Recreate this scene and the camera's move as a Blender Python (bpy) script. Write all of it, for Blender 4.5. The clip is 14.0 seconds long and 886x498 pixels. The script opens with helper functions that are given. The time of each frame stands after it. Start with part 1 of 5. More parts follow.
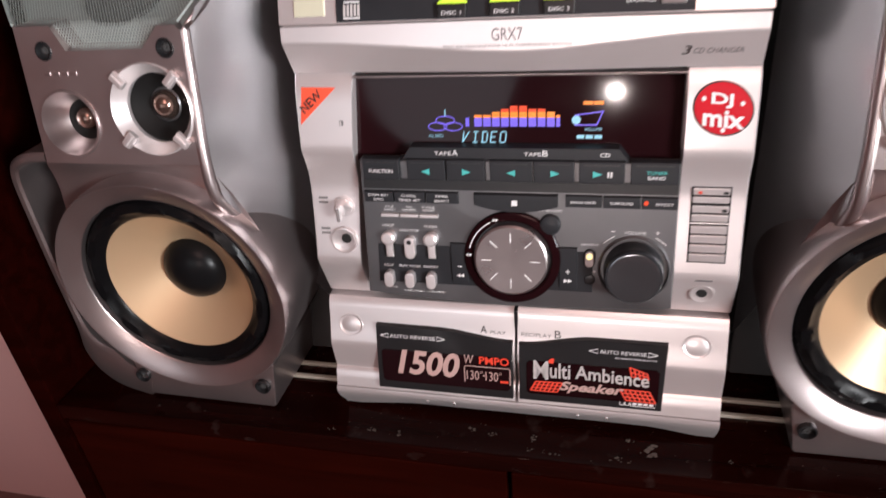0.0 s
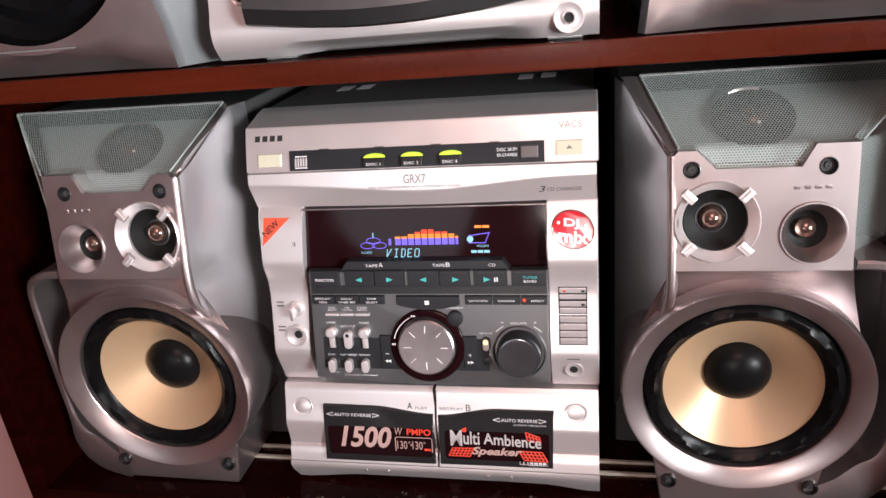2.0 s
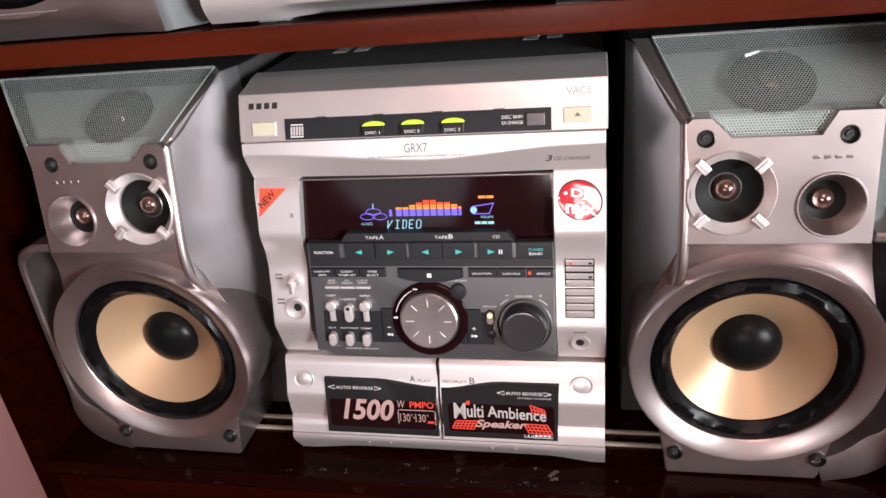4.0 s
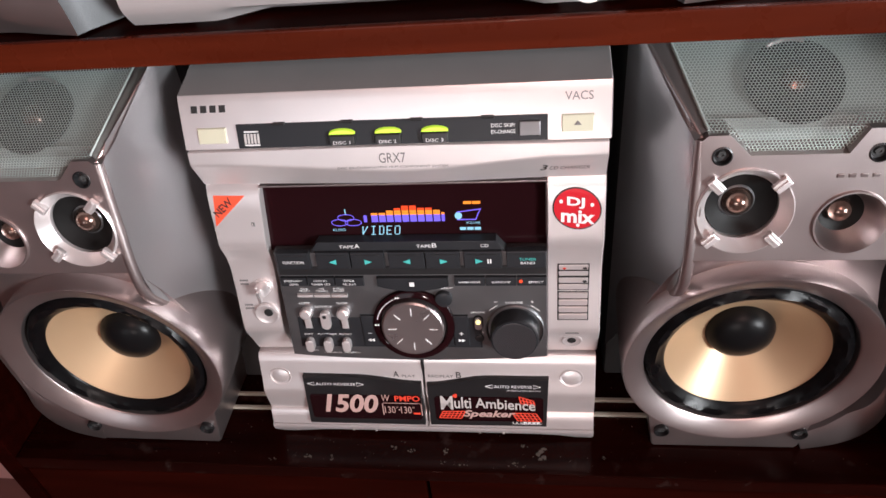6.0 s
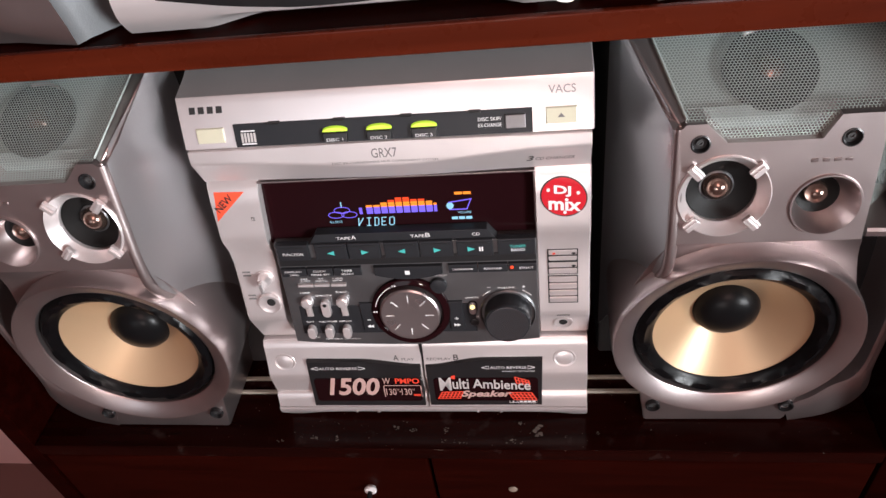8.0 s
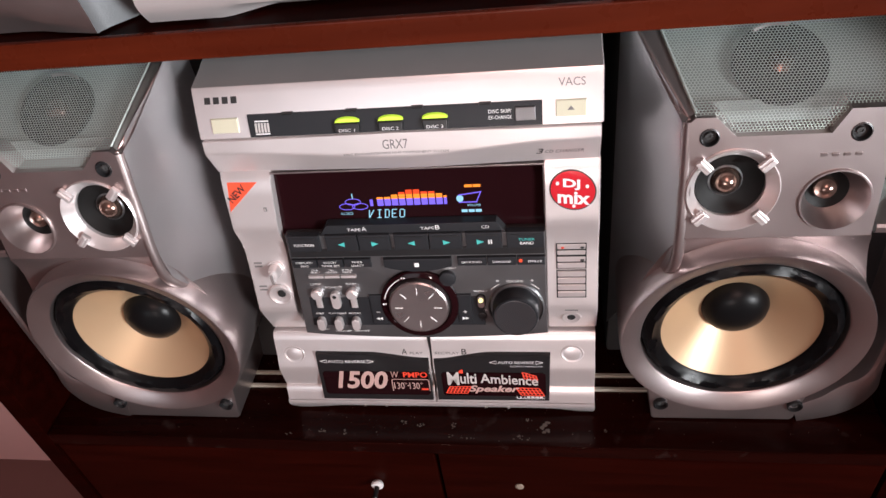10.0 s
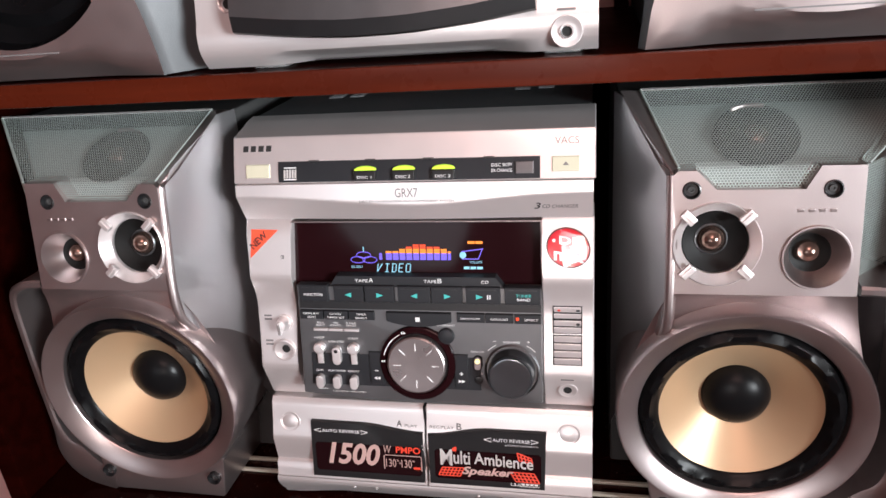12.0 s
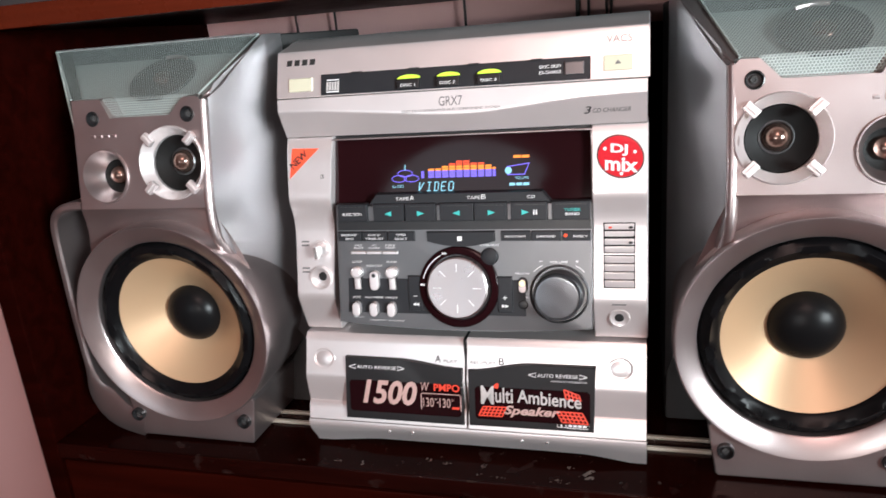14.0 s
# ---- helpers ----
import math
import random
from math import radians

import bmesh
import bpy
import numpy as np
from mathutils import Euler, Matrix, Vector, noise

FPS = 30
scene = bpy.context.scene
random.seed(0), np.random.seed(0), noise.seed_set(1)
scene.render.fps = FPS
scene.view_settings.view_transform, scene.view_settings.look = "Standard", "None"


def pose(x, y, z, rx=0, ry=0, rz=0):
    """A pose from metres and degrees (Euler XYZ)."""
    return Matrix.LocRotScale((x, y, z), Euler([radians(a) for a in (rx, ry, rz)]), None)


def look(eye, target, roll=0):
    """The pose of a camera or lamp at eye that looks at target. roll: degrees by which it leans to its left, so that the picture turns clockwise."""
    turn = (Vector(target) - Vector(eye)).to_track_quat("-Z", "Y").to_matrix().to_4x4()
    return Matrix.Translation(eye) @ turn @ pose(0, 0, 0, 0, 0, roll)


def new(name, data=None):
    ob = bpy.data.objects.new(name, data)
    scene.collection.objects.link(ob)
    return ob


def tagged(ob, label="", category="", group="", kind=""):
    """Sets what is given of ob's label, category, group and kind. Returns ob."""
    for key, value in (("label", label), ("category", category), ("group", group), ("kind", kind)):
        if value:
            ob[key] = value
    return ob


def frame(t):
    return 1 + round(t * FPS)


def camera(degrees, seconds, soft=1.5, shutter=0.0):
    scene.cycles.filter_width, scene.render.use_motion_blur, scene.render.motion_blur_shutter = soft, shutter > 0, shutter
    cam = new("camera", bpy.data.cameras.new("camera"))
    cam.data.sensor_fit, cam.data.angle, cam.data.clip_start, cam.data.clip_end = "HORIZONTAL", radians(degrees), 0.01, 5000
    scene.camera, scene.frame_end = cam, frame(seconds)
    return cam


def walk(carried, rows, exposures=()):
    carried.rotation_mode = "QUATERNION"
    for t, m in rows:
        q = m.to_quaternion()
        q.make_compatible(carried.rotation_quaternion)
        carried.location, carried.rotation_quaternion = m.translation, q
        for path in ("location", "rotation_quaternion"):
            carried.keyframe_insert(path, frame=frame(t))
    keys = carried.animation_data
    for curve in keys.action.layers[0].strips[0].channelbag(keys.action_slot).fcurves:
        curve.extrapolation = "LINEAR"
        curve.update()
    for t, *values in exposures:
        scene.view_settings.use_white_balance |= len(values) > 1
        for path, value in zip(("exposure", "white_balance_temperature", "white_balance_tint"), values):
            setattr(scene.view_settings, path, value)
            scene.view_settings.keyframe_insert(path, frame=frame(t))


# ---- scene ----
cam = camera(63.7, 14.0, 1.5, 0.3)
PATH = [
    (0, (0.067, -0.422, 1.122), (-0.414, 1.299, 0.222), -4.6),
    (0.2, (0.082, -0.446, 1.133), (-0.388, 1.312, 0.303), -4.7),
    (0.5, (0.106, -0.48, 1.143), (-0.312, 1.323, 0.385), -3.8),
    (1, (0.134, -0.523, 1.158), (-0.244, 1.316, 0.47), -4.4),
    (1.5, (0.134, -0.537, 1.162), (-0.237, 1.332, 0.555), -4.4),
    (2, (0.133, -0.538, 1.163), (-0.274, 1.32, 0.547), -4.6),
    (2.5, (0.136, -0.533, 1.161), (-0.255, 1.321, 0.521), -4.5),
    (3, (0.134, -0.531, 1.16), (-0.282, 1.316, 0.514), -4.8),
    (3.5, (0.133, -0.53, 1.159), (-0.287, 1.309, 0.492), -4.8),
    (6, (0.093, -0.416, 1.265), (-0.17, 1.188, 0.1), -6.0),
    (6.5, (0.093, -0.415, 1.264), (-0.155, 1.152, 0.047), -6.4),
    (7, (0.096, -0.423, 1.279), (-0.165, 1.112, 0.024), -7.5),
    (7.5, (0.102, -0.425, 1.283), (-0.17, 1.126, 0.05), -7.8),
    (10, (0.107, -0.436, 1.275), (-0.206, 1.14, 0.084), -7.8),
    (10.5, (0.108, -0.471, 1.241), (-0.213, 1.181, 0.162), -3.9),
    (10.8, (0.119, -0.49, 1.217), (-0.233, 1.252, 0.299), -3.7),
    (11, (0.124, -0.496, 1.201), (-0.293, 1.275, 0.371), -4.7),
    (11.5, (0.133, -0.507, 1.182), (-0.226, 1.344, 0.515), -3.2),
    (12, (0.137, -0.517, 1.173), (-0.274, 1.337, 0.544), -3.8),
    (12.5, (0.14, -0.52, 1.145), (-0.297, 1.344, 0.566), -3.9),
    (13, (0.147, -0.522, 1.091), (-0.292, 1.415, 0.854), -1.4),
    (13.2, (0.148, -0.52, 1.072), (-0.339, 1.405, 0.836), -1.8),
    (13.3, (0.148, -0.516, 1.063), (-0.36, 1.395, 0.765), -1.9),
    (13.4, (0.148, -0.513, 1.054), (-0.341, 1.396, 0.713), -2.4),
    (13.5, (0.145, -0.514, 1.047), (-0.347, 1.398, 0.733), -2.3),
    (13.6, (0.142, -0.515, 1.054), (-0.341, 1.394, 0.705), -2.3),
    (14, (0.134, -0.524, 1.058), (-0.404, 1.35, 0.611), -3.6),
]
# the whole survey turned until the shelf is level
LEVEL = pose(0, 0, 0.758, -4.5) @ pose(0, 0, -0.758)
walk(cam, [(t, LEVEL @ look(eye, target, roll)) for t, eye, target, roll in PATH],
     [(0.0, -0.36, 6550, 11), (1.5, -0.16, 6500, 10), (3.5, -0.12, 6500, 10), (6.0, -0.24, 6450, 9), (10.5, -0.2, 6500, 10), (11.5, -0.15, 6450, 9), (12.5, 0.0, 6300, 6), (13.0, 0.22, 6300, 6),
      (13.5, 0.22, 6250, 5), (14.0, 0.02, 6150, 2)])

# ---- light ----
world = bpy.data.worlds.new("room_air")
scene.world = world
world.use_nodes = True
world.node_tree.nodes["Background"].inputs[0].default_value = (0.80, 0.72, 0.72, 1)
world.node_tree.nodes["Background"].inputs[1].default_value = 0.006


def area_lamp(name, eye, target, size, watts, color, spread):
    data = bpy.data.lights.new(name, "AREA")
    data.shape, data.size, data.energy, data.color = "DISK", size, watts, color
    data.spread = radians(spread)
    ob = new(name, data)
    ob.matrix_world = look(eye, target)
    return ob


area_lamp("window_light", (1.95, -1.75, 1.36), (-0.06, 0.0, 1.26), 0.72, 7.6, (0.95, 0.97, 1.0), 36)
# added bluish fill that brightens panel, dial and lid; no doorway is known
area_lamp("front_fill_light", (-1.15, -4.9, 1.35), (0.0, 0.0, 1.0), 1.5, 13, (0.86, 0.93, 1.0), 150)
area_lamp("table_lamp_light", (0.04, -1.6, 1.065), (0.0, 0.0, 1.0), 0.028, 1.6, (1.0, 0.86, 0.82), 120)
# added fill without a known source; its pink stands for bounce off the walls
pink_fill = bpy.data.lights.new("pink_fill_lamp", "POINT")
pink_fill.energy, pink_fill.color, pink_fill.shadow_soft_size = 37, (1.0, 0.62, 0.56), 0.35
new("pink_fill_lamp", pink_fill).location = (0.35, -1.7, 2.2)
scene.view_settings.exposure = 0.0


# ---- materials ----
def material(name, color, rough=0.5, metal=0.0, vary=0.12, scale=60.0, bump=0.0, bump_scale=400.0, coat=0.0,
             emit=None, strength=0.0, spec=0.5):
    m = bpy.data.materials.new(name)
    m.use_nodes = True
    nt = m.node_tree
    b = nt.nodes["Principled BSDF"]
    b.inputs["Roughness"].default_value = rough
    b.inputs["Metallic"].default_value = metal
    b.inputs["Coat Weight"].default_value = coat
    b.inputs["Coat Roughness"].default_value = 0.08
    b.inputs["Specular IOR Level"].default_value = spec
    geo = nt.nodes.new("ShaderNodeTexCoord")
    big = nt.nodes.new("ShaderNodeTexNoise")
    big.inputs["Scale"].default_value, big.inputs["Detail"].default_value = scale, 4
    nt.links.new(geo.outputs["Object"], big.inputs["Vector"])
    ramp = nt.nodes.new("ShaderNodeMapRange")
    ramp.inputs["To Min"].default_value, ramp.inputs["To Max"].default_value = 1 - vary, 1 + vary
    nt.links.new(big.outputs["Fac"], ramp.inputs["Value"])
    mul = nt.nodes.new("ShaderNodeVectorMath")
    mul.operation = "SCALE"
    mul.inputs[0].default_value = color
    nt.links.new(ramp.outputs["Result"], mul.inputs["Scale"])
    nt.links.new(mul.outputs["Vector"], b.inputs["Base Color"])
    rr = nt.nodes.new("ShaderNodeMapRange")
    rr.inputs["To Min"].default_value, rr.inputs["To Max"].default_value = max(0.02, rough - 0.08), min(1, rough + 0.08)
    nt.links.new(big.outputs["Fac"], rr.inputs["Value"])
    nt.links.new(rr.outputs["Result"], b.inputs["Roughness"])
    if bump:
        fine = nt.nodes.new("ShaderNodeTexNoise")
        fine.inputs["Scale"].default_value, fine.inputs["Detail"].default_value = bump_scale, 3
        nt.links.new(geo.outputs["Object"], fine.inputs["Vector"])
        bn = nt.nodes.new("ShaderNodeBump")
        bn.inputs["Strength"].default_value, bn.inputs["Distance"].default_value = bump, 0.0006
        nt.links.new(fine.outputs["Fac"], bn.inputs["Height"])
        nt.links.new(bn.outputs["Normal"], b.inputs["Normal"])
    if emit:
        b.inputs["Emission Color"].default_value = (*emit, 1)
        b.inputs["Emission Strength"].default_value = strength
    return m


def wood(name, dark, light, rough=0.28, dust=0.0, coat=0.02, spec=0.06):
    m = material(name, light, rough, coat=coat, spec=spec)
    nt = m.node_tree
    b = nt.nodes["Principled BSDF"]
    tc = nt.nodes.new("ShaderNodeTexCoord")
    mp = nt.nodes.new("ShaderNodeMapping")
    mp.inputs["Scale"].default_value = (4, 60, 60)
    nz = nt.nodes.new("ShaderNodeTexNoise")
    nz.inputs["Scale"].default_value, nz.inputs["Detail"].default_value, nz.inputs["Distortion"].default_value = 1.6, 8, 0.6
    cr = nt.nodes.new("ShaderNodeValToRGB")
    cr.color_ramp.elements[0].color, cr.color_ramp.elements[0].position = (*dark, 1), 0.3
    cr.color_ramp.elements[1].color, cr.color_ramp.elements[1].position = (*light, 1), 0.72
    nt.links.new(tc.outputs["Object"], mp.inputs["Vector"])
    nt.links.new(mp.outputs["Vector"], nz.inputs["Vector"])
    nt.links.new(nz.outputs["Fac"], cr.inputs["Fac"])
    out = cr.outputs["Color"]
    if dust:
        spots = nt.nodes.new("ShaderNodeTexNoise")
        spots.inputs["Scale"].default_value, spots.inputs["Detail"].default_value = 55, 6
        nt.links.new(tc.outputs["Object"], spots.inputs["Vector"])
        pick = nt.nodes.new("ShaderNodeMapRange")
        pick.inputs["From Min"].default_value, pick.inputs["From Max"].default_value = 0.62, 0.78
        pick.inputs["To Max"].default_value = dust
        nt.links.new(spots.outputs["Fac"], pick.inputs["Value"])
        mix = nt.nodes.new("ShaderNodeMix")
        mix.data_type = "RGBA"
        mix.inputs["B"].default_value = (0.30, 0.24, 0.22, 1)
        nt.links.new(pick.outputs["Result"], mix.inputs["Factor"])
        nt.links.new(out, mix.inputs["A"])
        out = mix.outputs["Result"]
    nt.links.new(out, b.inputs["Base Color"])
    return m


SILVER = material("silver_paint", (0.50, 0.435, 0.43), 0.34, 0.94, 0.05, 30, 0.10, 900)
SILVER_LIGHT = material("bright_silver_plastic", (0.84, 0.79, 0.785), 0.34, 0.70, 0.05, 25, 0.06, 900)
LID = material("polished_silver_lid", (0.94, 0.89, 0.885), 0.31, 0.78, 0.05, 25, 0.04, 900)
SILVER_SIDE = material("silver_vinyl", (0.60, 0.60, 0.615), 0.30, 0.92, 0.04, 4, 0.08, 700)
VINYL = material("grey_vinyl", (0.045, 0.045, 0.045), 0.6, 0.0, 0.12, 40, 0.25, 700, spec=0.25)
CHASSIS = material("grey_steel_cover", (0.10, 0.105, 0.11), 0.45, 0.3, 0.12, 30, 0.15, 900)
CHARCOAL = material("charcoal_plastic", (0.180, 0.182, 0.188), 0.36, 0.85, 0.10, 50, 0.12, 900)
BUTTON = material("black_button_plastic", (0.020, 0.021, 0.024), 0.38, 0.1, 0.12, 80, 0.10, 900, spec=0.28)
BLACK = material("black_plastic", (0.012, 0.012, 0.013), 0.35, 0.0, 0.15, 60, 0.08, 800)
GLOSS = material("smoked_acrylic", (0.012, 0.003, 0.004), 0.04, 0.0, 0.1, 30, coat=0.03, spec=0.14)
# near-black for the shade in holes, wells and slots modelled without depth
HOLE = material("recess_shade_black", (0.006, 0.006, 0.006), 0.8)
RUBBER = material("black_rubber", (0.0035, 0.0035, 0.004), 0.30, 0.0, 0.2, 60, 0.06, 300, spec=0.15)
CONE = material("gold_cone", (0.56, 0.385, 0.235), 0.40, 0.40, 0.05, 15, 0.03, 500)
CAP = material("black_dust_cap", (0.006, 0.006, 0.0065), 0.30, 0.0, 0.1, 30, 0.05, 500, spec=0.12)
DOME = material("bronze_dome", (0.26, 0.18, 0.15), 0.16, 0.9, 0.05, 50)
CHROME = material("bright_trim", (0.85, 0.84, 0.84), 0.2, 0.8, 0.04, 50)
MESH = material("grey_perforated_steel", (0.50, 0.57, 0.545), 0.40, 0.50, 0.08, 60)
BEHIND = material("grey_grille_backing", (0.24, 0.275, 0.26), 0.6, 0.0, 0.1, 40)
CREAM = material("cream_button", (0.55, 0.53, 0.40), 0.4, 0.0, 0.05, 60)
WHITE_INK = material("white_print", (0.80, 0.80, 0.80), 0.5)
WINDOW_INK = material("dulled_window_print", (0.52, 0.49, 0.48), 0.4)
GREY_INK = material("grey_print", (0.16, 0.15, 0.15), 0.5)
FAINT_INK = material("faint_grey_print", (0.24, 0.245, 0.25), 0.45)
DARK_INK = material("dark_print", (0.02, 0.02, 0.02), 0.5)
# teal and red ink get a weak added glow, though print is no lamp
TEAL_INK = material("glowing_teal_print", (0.06, 0.42, 0.40), 0.5, emit=(0.05, 0.5, 0.45), strength=0.15)
RED_INK = material("glowing_red_print", (0.75, 0.06, 0.03), 0.45, emit=(0.8, 0.05, 0.02), strength=0.10)
PINK_INK = material("pale_red_print", (0.53, 0.35, 0.32), 0.45)
ORANGE_STICKER = material("orange_red_sticker", (0.80, 0.09, 0.04), 0.35, vary=0.05)
RED_STICKER = material("red_sticker", (0.52, 0.02, 0.03), 0.14, vary=0.08, coat=0.25, spec=0.35)
WHITE_STICKER = material("white_sticker_print", (0.80, 0.78, 0.78), 0.14, coat=0.25, spec=0.35)
VIOLET = material("violet_segment", (0.02, 0.01, 0.05), 0.3, emit=(0.22, 0.15, 1.0), strength=1.3)
ORANGE = material("orange_segment", (0.05, 0.01, 0.0), 0.3, emit=(1.0, 0.28, 0.03), strength=1.7)
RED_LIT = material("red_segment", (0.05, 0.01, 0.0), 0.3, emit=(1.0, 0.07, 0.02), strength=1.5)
CYAN = material("pale_blue_segment", (0.01, 0.03, 0.05), 0.3, emit=(0.40, 0.80, 1.0), strength=1.1)
LIME = material("lit_lime_cap", (0.4, 0.5, 0.05), 0.3, emit=(0.55, 0.85, 0.05), strength=0.9)
LED = material("warm_led", (0.8, 0.7, 0.3), 0.3, emit=(1.0, 0.85, 0.35), strength=1.6)
# one wood in two copies: darker for shaded boards, lighter for lit doors
WOOD = wood("mahogany_varnish_shaded", (0.0065, 0.0006, 0.0003), (0.0135, 0.0012, 0.0007), 0.36, coat=0.0, spec=0.02)
WOOD_DOOR_LIT = wood("mahogany_door_lit", (0.0110, 0.0010, 0.0004), (0.0240, 0.0024, 0.0011), 0.32, coat=0.02, spec=0.04)
# same wood again; the light falling on the shelf edge is in its colour
WOOD_EDGE_LIT = wood("lit_mahogany_edge", (0.045, 0.0060, 0.0022), (0.076, 0.0112, 0.0042), 0.28, coat=0.06, spec=0.12)
WOOD_TOP = wood("dusty_mahogany_top", (0.007, 0.0010, 0.0007), (0.014, 0.0019, 0.0012), 0.22, dust=0.07, coat=0.06, spec=0.06)
WALL = material("pink_wall_paint", (0.76, 0.47, 0.45), 0.7, 0.0, 0.05, 6, 0.3, 120)
WHITE_CEIL = material("white_ceiling_paint", (0.78, 0.75, 0.74), 0.8, 0.0, 0.04, 5)
FLOOR_TILE = material("dull_floor_tile", (0.20, 0.11, 0.10), 0.45, 0.0, 0.12, 5)
ALU = material("dull_aluminium_track", (0.55, 0.50, 0.42), 0.45, 0.5, 0.15, 60)
PLUG = material("beige_plug", (0.30, 0.25, 0.20), 0.6)
KNOB_FACE = material("dark_glossy_knob_face", (0.13, 0.135, 0.145), 0.16, 0.8, 0.06, 60)
DIAL = material("plum_grey_dial", (0.44, 0.395, 0.395), 0.29, 0.92, 0.06, 60)
MATT = material("matt_black_paper", (0.006, 0.006, 0.006), 0.55, 0.0, 0.2, 80, 0.1, 600, spec=0.18)
SCUFF = material("bare_scuffed_wood", (0.50, 0.42, 0.36), 0.6)
DUST = material("dried_dust", (0.10, 0.08, 0.07), 0.8, vary=0.35, scale=300)
CABLE = material("black_cable", (0.02, 0.015, 0.015), 0.5)


# ---- mesh helpers ----
def part(name, bm, mat, parent=None, label="", smooth=True):
    bmesh.ops.recalc_face_normals(bm, faces=bm.faces[:])
    me = bpy.data.meshes.new(name)
    bm.to_mesh(me)
    bm.free()
    me.materials.append(mat)
    if smooth:
        me.shade_smooth()
        me.set_sharp_from_angle(angle=radians(32))
    ob = new(name, me)
    if smooth:
        ob.modifiers.new("even_normals", "WEIGHTED_NORMAL").keep_sharp = True
    if parent:
        ob.parent = parent
    if label:
        tagged(ob, label)
    return ob


def empty(name, place, label, category, group="", kind=""):
    ob = new(name)
    ob.location = place
    bpy.context.view_layer.update()
    return tagged(ob, label, category, group, kind)


def thing_part(name, bm, mat, thing, label="", smooth=True):
    """A part in world coordinates under an Empty that stands away from the origin."""
    bm.transform(Matrix.Translation(-thing.location))
    return part(name, bm, mat, thing, label, smooth)


def box(x0, x1, y0, y1, z0, z1, bevel=0.0, seg=2, bm=None):
    made = bmesh.new() if bm is None else bm
    m = Matrix.LocRotScale(((x0 + x1) / 2, (y0 + y1) / 2, (z0 + z1) / 2), None, (abs(x1 - x0), abs(y1 - y0), abs(z1 - z0)))
    geo = bmesh.ops.create_cube(made, size=1, matrix=m)
    if bevel:
        edges = list({e for v in geo["verts"] for e in v.link_edges})
        bmesh.ops.bevel(made, geom=edges, offset=bevel, segments=seg, affect="EDGES", profile=0.5)
    return made


def poly_slab(points, depth, bevel=0.0, bm=None, seg=2):
    """A flat polygon of 3D points, thickened by the vector depth."""
    made = bmesh.new() if bm is None else bm
    front = [made.verts.new(p) for p in points]
    back = [made.verts.new(Vector(p) + Vector(depth)) for p in points]
    face = made.faces.new(front)
    made.faces.new(back[::-1])
    n = len(points)
    for i in range(n):
        made.faces.new((front[i], front[(i + 1) % n], back[(i + 1) % n], back[i]))
    if bevel:
        edges = [e for e in face.edges]
        bmesh.ops.bevel(made, geom=edges, offset=bevel, segments=seg, affect="EDGES", profile=0.5)
    return made


def lathe(profile, x, y, z, seg=64, tilt=0.0, sx=1.0, wave=None, bm=None):
    """Turns (radius, depth) pairs round an axis that runs into the scene (+y) through (x, y, z)."""
    made = bmesh.new() if bm is None else bm
    turn = Matrix.Translation((x, y, z)) @ Matrix.Rotation(radians(tilt), 4, "X")
    rings = []
    for r, d in profile:
        if r < 1e-6:
            rings.append([made.verts.new(turn @ Vector((0, d, 0)))])
            continue
        ring = []
        for i in range(seg):
            a = 2 * math.pi * i / seg
            dd = d + (wave(r, a) if wave else 0.0)
            ring.append(made.verts.new(turn @ Vector((r * sx * math.cos(a), dd, r * math.sin(a)))))
        rings.append(ring)
    for p, q in zip(rings, rings[1:]):
        for i in range(seg):
            j = (i + 1) % seg
            if len(p) == 1:
                made.faces.new((p[0], q[i], q[j]))
            elif len(q) == 1:
                made.faces.new((p[i], p[j], q[0]))
            else:
                made.faces.new((p[i], p[j], q[j], q[i]))
    return made


def sheet(xs, zs, f, bm=None, back=0.0):
    """A surface y = f(x, z) over a grid, with a rim that runs back by that depth."""
    made = bmesh.new() if bm is None else bm
    g = [[made.verts.new((x(z) if callable(x) else x, f(x(z) if callable(x) else x, z), z)) for x in xs] for z in zs]
    for a, b in zip(g, g[1:]):
        for i in range(len(xs) - 1):
            made.faces.new((a[i], a[i + 1], b[i + 1], b[i]))
    if back:
        loop = g[0] + [r[-1] for r in g[1:]] + g[-1][-2::-1] + [r[0] for r in g[-2:0:-1]]
        rim = [made.verts.new((v.co.x, v.co.y + back, v.co.z)) for v in loop]
        n = len(loop)
        for i in range(n):
            made.faces.new((loop[i], loop[(i + 1) % n], rim[(i + 1) % n], rim[i]))
    return made


def sweep(points, half, bm=None, seg=8):
    """A round or flattened tube along 3D points; half is (half width, half height)."""
    made = bmesh.new() if bm is None else bm
    pts = [Vector(p) for p in points]
    rings = []
    for i, p in enumerate(pts):
        d = (pts[min(i + 1, len(pts) - 1)] - pts[max(i - 1, 0)]).normalized()
        side = d.cross(Vector((0, 1, 0)))
        side = side.normalized() if side.length > 1e-4 else Vector((1, 0, 0))
        up = side.cross(d).normalized()
        rings.append([made.verts.new(p + side * half[0] * math.cos(2 * math.pi * k / seg) + up * half[1] * math.sin(2 * math.pi * k / seg))
                      for k in range(seg)])
    for a, b in zip(rings, rings[1:]):
        for k in range(seg):
            made.faces.new((a[k], a[(k + 1) % seg], b[(k + 1) % seg], b[k]))
    made.faces.new(rings[0])
    made.faces.new(rings[-1][::-1])
    return made


